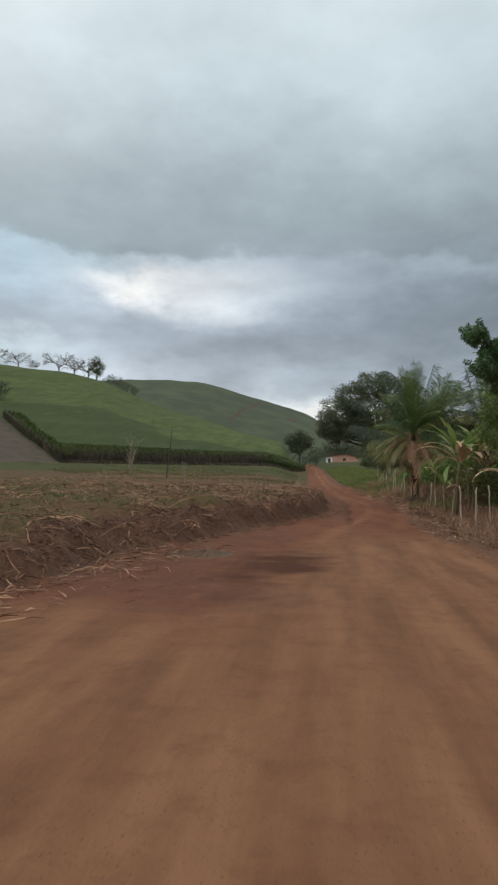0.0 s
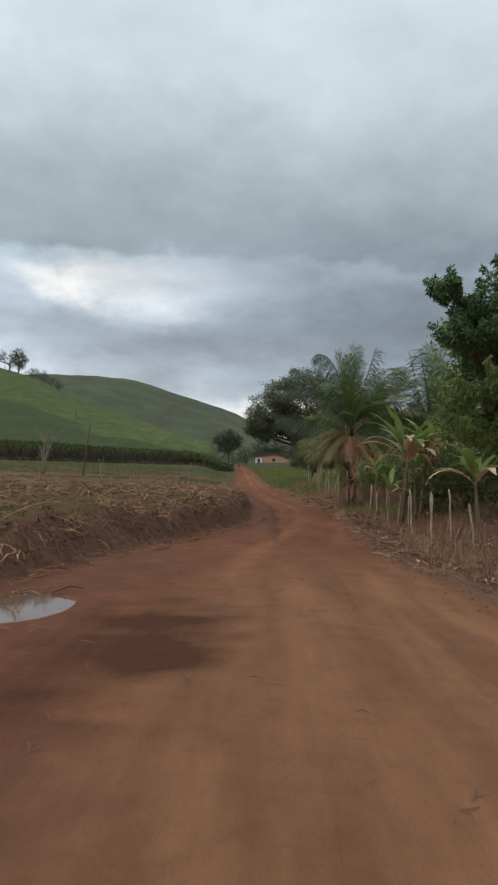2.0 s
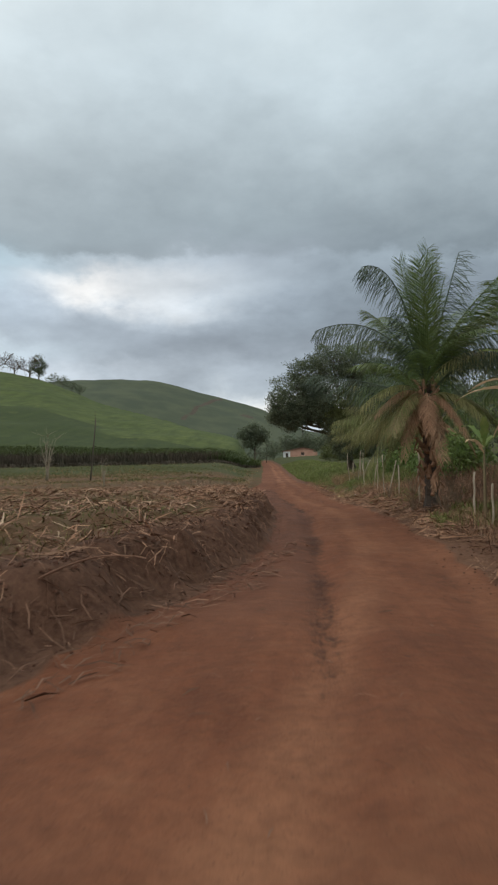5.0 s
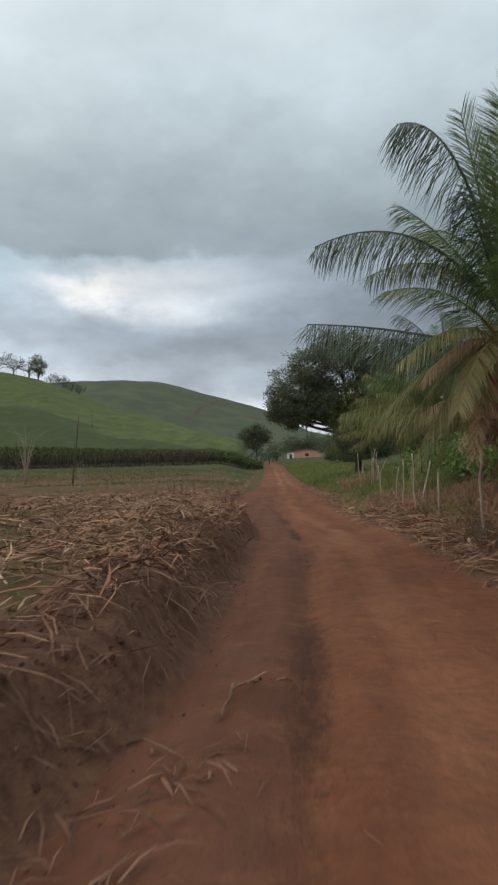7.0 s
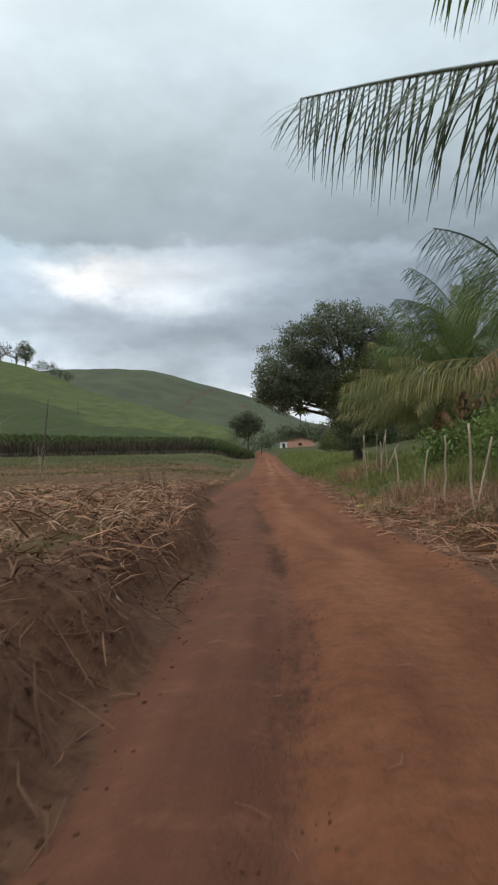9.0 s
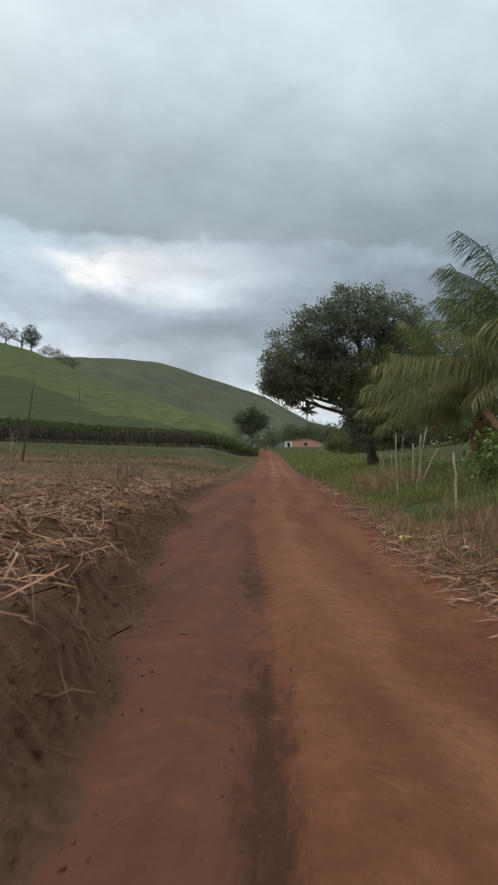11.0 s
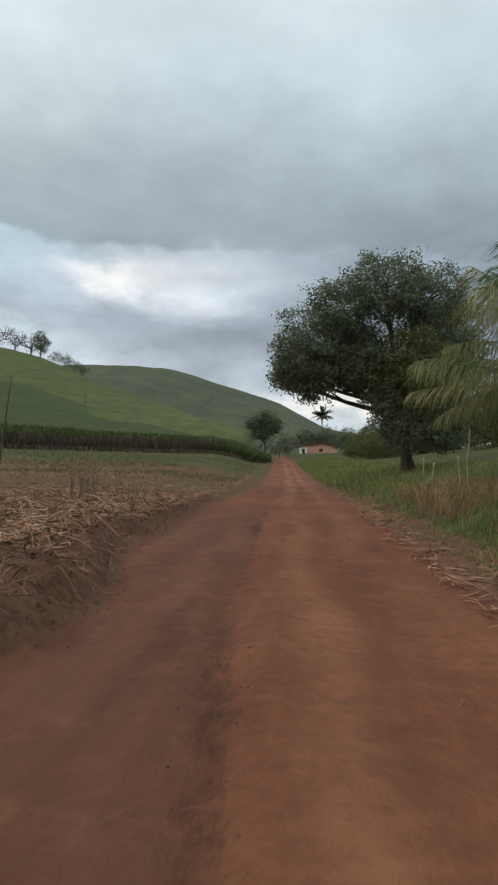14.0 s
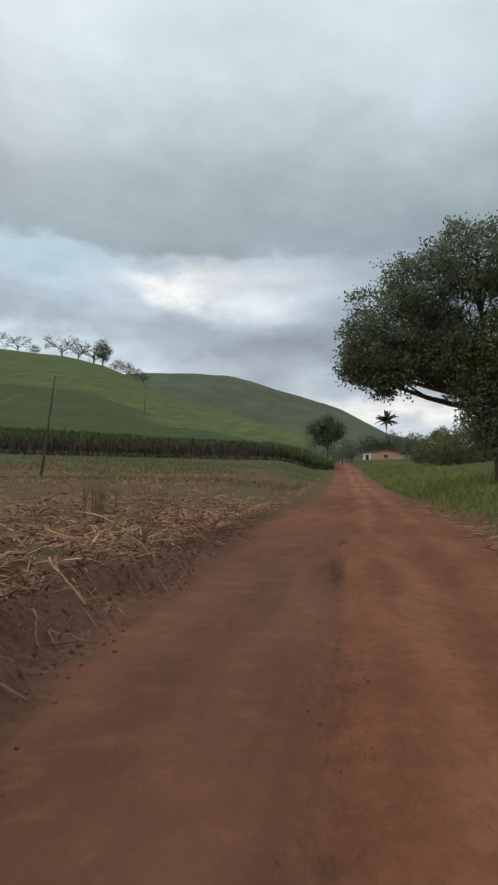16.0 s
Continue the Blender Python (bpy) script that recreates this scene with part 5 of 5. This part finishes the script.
# ---- puddle ----
def puddle():
    n = 72
    v, zc = [], -0.028
    for k in range(n):
        a = k * math.tau / n
        r = 1 + 0.18 * math.sin(3 * a + 1) + 0.10 * math.sin(5 * a) + 0.08 * math.sin(9 * a + 2)
        v.append((-2.45 + 0.80 * r * math.cos(a), 11.9 + 1.0 * r * math.sin(a), zc))
    m = bpy.data.materials.new("muddy_water")
    m.use_nodes = True
    b = m.node_tree.nodes["Principled BSDF"]
    b.inputs["Base Color"].default_value = (0.16, 0.10, 0.07, 1)
    b.inputs["Roughness"].default_value = 0.06
    b.inputs["IOR"].default_value = 1.33
    b.inputs["Specular IOR Level"].default_value = 0.9
    ob = mesh_object("puddle", v, [list(range(n))], m)
    tagged(ob, "shallow muddy rain puddle below the field bank", "puddle", kind="structure")


puddle()

# ---- yellow bag ----
def crumpled_bag(x, y, size, colour, label):
    bm = bmesh.new()
    bmesh.ops.create_icosphere(bm, subdivisions=3, radius=size)
    for v in bm.verts:
        q = v.co / size
        k = 0.75 + 0.35 * noise.noise(q * 2.3 + Vector((x, y, 0))) + 0.18 * abs(noise.noise(q * 6))
        v.co = Vector((v.co.x * k * 1.25, v.co.y * k, v.co.z * k * 0.6))
    me = bpy.data.meshes.new("plastic_bag")
    bm.to_mesh(me)
    bm.free()
    me.materials.append(material("bag_film", colour, 0.45, 0.15, 9, tuple(c * 0.75 for c in colour), 0.4, spec=0.5))
    ob = new("plastic_bag", me)
    ob.location = (x, y, gz(x, y) + size * 0.35)
    tagged(ob, label, "plastic bag")


crumpled_bag(3.05, 47.05, 0.11, (0.68, 0.58, 0.20), "crumpled yellow plastic bag on the road verge")
crumpled_bag(3.5, 44.7, 0.05, (0.7, 0.7, 0.68), "small white plastic scrap on the verge")

# ---- poles ----
def utility_pole(x, y, h, lean):
    z0 = gz(x, y) - 0.3
    root = empty("utility_pole", (x, y, z0), "slender dark wooden utility pole leaning in the field", "utility pole", "poles across the field")
    s = Soup()
    s.tube([np.array([lean[0] * t, lean[1] * t, h * t]) for t in np.linspace(0, 1, 6)], [0.105 * (1 - 0.35 * t) for t in np.linspace(0, 1, 6)], 8)
    s.make("shaft", POLE_WOOD, root, smooth_faces=True)


utility_pole(-24.4, 93.6, 8.0, (0.8, 0.2))
utility_pole(-190 * math.sin(radians(19.6)), 45 + 190 * math.cos(radians(19.6)), 5.6, (0.1, 0))
twig_bush("bare_sapling", -30.3, 94.5, 6.0, 16, PALE_TWIG, 600, "bare pale sapling at the edge of the field", "sapling", 0.5, 0.05)
twig_bush("bare_sapling", -17.6, 76.5, 2.8, 7, PALE_TWIG, 601, "bare pale sapling at the edge of the field", "sapling", 0.4, 0.03)

# ---- standing cane and hillside ----
c = np.random.default_rng(81)


def polar(th, d):
    return -d * np.sin(np.radians(th - 1.0)), 45 + d * np.cos(np.radians(th - 1.0))


th = c.uniform(3.75, 35, 9000)
d0 = np.interp(th, [0, 3.6, 6, 10, 40], [150, 146, 122, 112, 105])
x, y = polar(th, d0 + c.uniform(0, 5, 9000))
stalky = th > 7.5 + 2.0 * c.random(9000)
blades("cane_stalks", x[stalky], y[stalky], 2.1, 0.07, CANE_STALK, c, "brown wall of standing cane stalks at the field edge", "sugarcane", lean=0.15)
x, y = polar(th, d0 + c.uniform(0.0, 16, 9000) * np.where(stalky, 0.8, 1.0) + np.where(stalky, 3.0, 0.0))
blades("cane_leaves", x, y, 0.8, 0.07, CANE_LEAF, c, "green tops of standing sugarcane", "sugarcane", lean=1.1, zoff=np.where(stalky, 1.55, c.uniform(0.0, 1.3, 9000)))
u = c.random(1500)
xs, ys = polar(34.6 + 2.0 * u, 106 + 68 * u + c.uniform(-2, 2, 1500))
blades("cane_stalks", xs, ys, 2.3, 0.08, CANE_STALK, c, "brown wall of cane stalks beside the bare slope", "sugarcane", lean=0.15)
xs, ys = polar(34.2 + 2.0 * u - 1.2 * c.random(1500), 106 + 68 * u + c.uniform(-2, 2, 1500))
blades("cane_leaves", xs, ys, 0.9, 0.09, CANE_LEAF, c, "green cane tops beside the bare slope", "sugarcane", lean=1.1, zoff=1.6)
te = c.uniform(3.9, 10, 5000)
xe, ye = polar(te, np.interp(te, [0, 3.6, 6, 10, 40], [150, 146, 122, 112, 105]) + c.uniform(0, 30, 5000))
blades("cane_leaves", xe, ye, 1.7, 0.09, CANE_LEAF, c, "green cane leaning over the field edge", "sugarcane", lean=0.9)
x, y = polar(th, d0 - c.uniform(0, 7, 9000) * c.random(9000))
x2, y2 = polar(c.uniform(4, 40, 26000), c.uniform(48, 106, 26000))
keep = (x2 < bank_foot(y2) - 2) & (fbm(x2, y2, 9, 3, 67) > -0.2)
blades("field_grass", x2[keep], y2[keep], 0.24, 0.022, FIELD_GRASS, c, "rough green grass below the cane hill", "grass", lean=0.7)
x2, y2 = polar(c.uniform(2, 40, 6000), c.uniform(40, 108, 6000))
keep = (x2 < bank_foot(y2) - 1) & (fbm(x2, y2, 6, 3, 68) > 0.0)
blades("field_stubble", x2[keep], y2[keep], 0.30, 0.025, DRY_GRASS, c, "dry cut stubble on the far field", "stubble", lean=0.8)
blades("cane_edge_weeds", x, y, 0.6, 0.06, CANE_STALK, c, "dry brown weeds below the standing cane", "weeds", lean=0.6)
# ---- distant trees ----
def far_tree(th, d, h, w, mat, seed, label, dens=1.0, bare=False, group="far trees"):
    x, y = polar(th, d)
    x, y = float(x), float(y)
    z = gz(x, y)
    lobes = [(x - w * 0.28, y, z + h * 0.45, w * 0.28, w * 0.26, h * 0.30, dens), (x + w * 0.28, y, z + h * 0.48, w * 0.26, w * 0.26, h * 0.30, dens), (x, y, z + h * 0.72, w * 0.30, w * 0.28, h * 0.24, dens), (x + w * 0.05, y - w * 0.1, z + h * 0.30, w * 0.3, w * 0.26, h * 0.24, dens)]
    if dens > 2:
        lobes += [(x - w * 0.42, y - w * 0.1, z + h * 0.22, w * 0.34, w * 0.3, h * 0.24, dens), (x + w * 0.42, y - w * 0.1, z + h * 0.2, w * 0.34, w * 0.3, h * 0.22, dens), (x, y - w * 0.2, z + h * 0.14, w * 0.36, w * 0.3, h * 0.16, dens)]
    if bare:
        lobes = [(x - w * 0.30, y, z + h * 0.72, w * 0.25, w * 0.26, h * 0.12, dens), (x + w * 0.30, y, z + h * 0.70, w * 0.25, w * 0.26, h * 0.13, dens), (x, y, z + h * 0.84, w * 0.32, w * 0.28, h * 0.12, dens), (x, y, z + h * 0.62, w * 0.36, w * 0.3, h * 0.12, dens), (x - w * 0.1, y, z + h * 0.50, w * 0.26, w * 0.26, h * 0.10, dens)]
    return tree("hill_tree", (x, y), (x, y, z + h * 0.35), lobes, mat, label, leaf=0.036 * h, aspect=0.30, clumps=30, per=24, spread=0.045 * h, radius=0.02 * h, seed=seed, group=group)


def bare_tree(th, d, h, w, seed):
    """A leafless spreading crown of forking boughs."""
    rng = np.random.default_rng(seed)
    x, y = (float(q) for q in polar(th, d))
    z = gz(x, y)
    root = empty("bare_tree", (x, y, z - 0.17 * h), "bare spreading tree on the ridge against the sky", "tree", "ridge trees")
    t, b = Soup(), Soup()
    t.tube([np.zeros(3), np.array([0.1, 0, h * 0.2]), np.array([0, 0, h * 0.42])], [h * 0.032, h * 0.026, h * 0.02], 8)
    t.make("trunk", BARK, root)

    def grow(p, d, L, r, depth):
        q = p + d * L
        b.tube([p, (p + q) / 2 + rng.normal(size=3) * L * 0.06, q], [r, r * 0.8, r * 0.6], 5)
        if depth:
            for _ in range(3):
                e = d + rng.normal(size=3) * 0.55 + np.array([0, 0, 0.08])
                e[0] *= 1.0 + 0.25 * w / h
                grow(q, e / np.linalg.norm(e), L * rng.uniform(0.62, 0.8), r * 0.62, depth - 1)

    for k in range(5):
        a = k * 1.256 + seed
        e = np.array([math.cos(a) * 1.15 * w / h, math.sin(a) * 0.7, 0.62])
        grow(np.array([0, 0, h * (0.26 + 0.03 * k)]), e / np.linalg.norm(e), h * 0.24, h * 0.016, 4)
    b.make("bough", BARK, root)


for i, (th, h, w) in enumerate([(33.5, 15, 18), (31.6, 14, 17), (28.0, 18, 20), (26.6, 15, 15), (25.3, 17, 16)]):
    bare_tree(th, float(np.interp(th, A_TH, A_D)) - 3, h, w, 700 + i)
for i, (th, h, w) in enumerate([(24.5, 15, 9), (35.5, 11, 12), (23.2, 7, 9), (22.4, 7.5, 9), (21.6, 6.5, 8), (20.9, 6, 7), (37, 10, 10), (39, 12, 12), (30.2, 6, 7)]):
    far_tree(th, float(np.interp(th, A_TH, A_D)) - 2, h, w, LEAF_DARK, 720 + i, "dark tree on the ridge of the cane hill")
for i, (th, d, h, w) in enumerate([(35.5, 215, 8, 8), (36.5, 218, 9, 9), (37.5, 222, 8, 9), (38.6, 220, 9, 9)]):
    far_tree(th, d, h, w, LEAF_DARK, 740 + i, "dark green bushy tree on the hillside")
# trees round the house
for i, (x, y, h, w) in enumerate([(-9.0, 200, 16.4 - gz(-9.0, 200), 9.0), (-7.12, 244, 8.5, 12), (0.01, 307.44, 11, 12), (5.07, 310.37, 10, 11), (10.6, 312.32, 12, 12), (17.53, 308.42, 10, 12), (15.09, 255.71, 9, 10), (18.94, 219.6, 9, 11), (14.12, 173.73, 7.5, 8), (17.39, 161.04, 8, 10), (21.62, 146.4, 9, 11), (23.1, 117.12, 7.5, 9), (27.36, 131.76, 9, 11), (32.06, 115.17, 9, 11)]):
    dd, tt = math.hypot(x, y - 45), math.degrees(math.atan2(-x, y - 45)) + 1.0
    far_tree(tt, dd, h, w, LEAF_DARK if y > 190 else LEAF_MID, 760 + i, "dark leafy tree near the farmhouse" if y > 190 else "leafy tree beyond the grass verge", 1.8 if y > 190 else 2.6, i == 0, group="trees round the farmhouse" if y > 190 else "trees along the far verge")
palm("slender_palm", (8.4, 320), (8.2, 320, 24.5), [], "slender palm rising behind the farmhouse", 91, 5.2, 26, 3, (PALM_DARK, PALM_DARK), group="", wide=0.26, count=30, droop=3, leaflet=1.0, low=-0.3, high=0.7)

# ---- farmhouse ----
PLASTER = material("pink_plaster_wall", (0.52, 0.30, 0.22), 0.9, 0.15, 0.6, (0.44, 0.235, 0.165), 0.3)
WHITE = material("whitewashed_wall", (0.75, 0.75, 0.73), 0.85, 0.1, 0.8, (0.62, 0.61, 0.58), 0.3)
TILES = material("clay_roof_tiles", (0.24, 0.125, 0.085), 0.9, 0.3, 1.2, (0.15, 0.085, 0.06), 0.8)
DARK_WOOD = material("dark_shutter_wood", (0.07, 0.05, 0.04), 0.8, 0.2, 3)


def box_part(name, lo, hi, mat, parent, label="", bevel=0.02):
    bm = bmesh.new()
    bmesh.ops.create_cube(bm, size=1)
    for v in bm.verts:
        v.co = Vector([lo[k] if v.co[k] < 0 else hi[k] for k in range(3)])
    bmesh.ops.bevel(bm, geom=bm.edges[:], offset=bevel, segments=1, affect="EDGES")
    me = bpy.data.meshes.new(name)
    bm.to_mesh(me)
    bm.free()
    me.materials.append(mat)
    ob = new(name, me)
    ob.parent = parent
    if label:
        ob["label"] = label
    return ob


def farmhouse():
    x0, y0 = -1.2, 280
    z0 = gz(6, 281) - 0.5
    root = empty("farmhouse", (x0, y0, z0), "low pink gabled farmhouse with whitewashed corner and clay tile roof", "house")
    W, D, H, peak, top = 14.2, 7.5, 2.7, 8.2, 1.25

    # wall runs between openings, so that doors and windows are set into it
    def run(a, b, mat, holes):
        t = 0.25
        edge = a
        for h0, h1, s0, s1 in holes:
            box_part("wall", (edge, 0, 0), (h0, t, H), mat, root)
            if s0 > 0:
                box_part("wall", (h0, 0, 0), (h1, t, s0), mat, root)
            box_part("wall", (h0, 0, s1), (h1, t, H), mat, root)
            edge = h1
        box_part("wall", (edge, 0, 0), (b, t, H), mat, root)

    run(0, 2.9, WHITE, [(1.0, 2.1, 0, 2.1)])
    run(2.9, W, PLASTER, [(7.4, 8.8, 1.0, 2.2)])
    box_part("door", (1.02, 0.1, 0), (2.08, 0.16, 2.08), DARK_WOOD, root, "dark wooden door")
    w = box_part("window", (7.4, 0.08, 1.0), (8.8, 0.14, 2.2), DARK_WOOD, root, "closed dark shutters")
    box_part("window_sill", (7.3, -0.08, 0.94), (8.9, 0.1, 1.0), WHITE, w)
    for lo, hi, mat in (((0, 0.25, 0), (0.25, D, H), WHITE), ((W - 0.25, 0.25, 0), (W, D, H), PLASTER), ((0.25, D - 0.25, 0), (W - 0.25, D, H), PLASTER)):
        box_part("wall", lo, hi, mat, root)
    for y in (0.0, D - 0.25):
        v = [(0, y, H), (W, y, H), (peak, y, H + top)]
        v += [(a, b + 0.25, q) for a, b, q in v]
        mesh_object("gable", v, [[0, 1, 2], [5, 4, 3], [0, 3, 4, 1], [1, 4, 5, 2], [2, 5, 3, 0]], PLASTER, root)
    for xa, za in ((-0.5, H - 0.02), (W + 0.5, H - 0.06)):
        zb = H + top + 0.03
        v = [(xa, -0.5, za), (xa, D + 0.5, za), (peak, D + 0.5, zb), (peak, -0.5, zb)]
        v += [(a, b, q + 0.13) for a, b, q in v]
        f = [[3, 2, 1, 0], [4, 5, 6, 7], [0, 1, 5, 4], [1, 2, 6, 5], [2, 3, 7, 6], [3, 0, 4, 7]]
        roof = mesh_object("roof", v, f if xa > 0 else [q[::-1] for q in f], TILES, root)
        rows = Soup()
        for i in range(26):
            yy = -0.4 + i * (D + 0.8) / 25
            rows.tube([(xa, yy, za + 0.14), (peak, yy, zb + 0.14)], [0.08, 0.08], 6)
        rows.make("tile_rows", TILES, roof)
    box_part("ridge_tiles", (peak - 0.15, -0.5, H + top + 0.12), (peak + 0.15, D + 0.5, H + top + 0.26), TILES, root)


farmhouse()
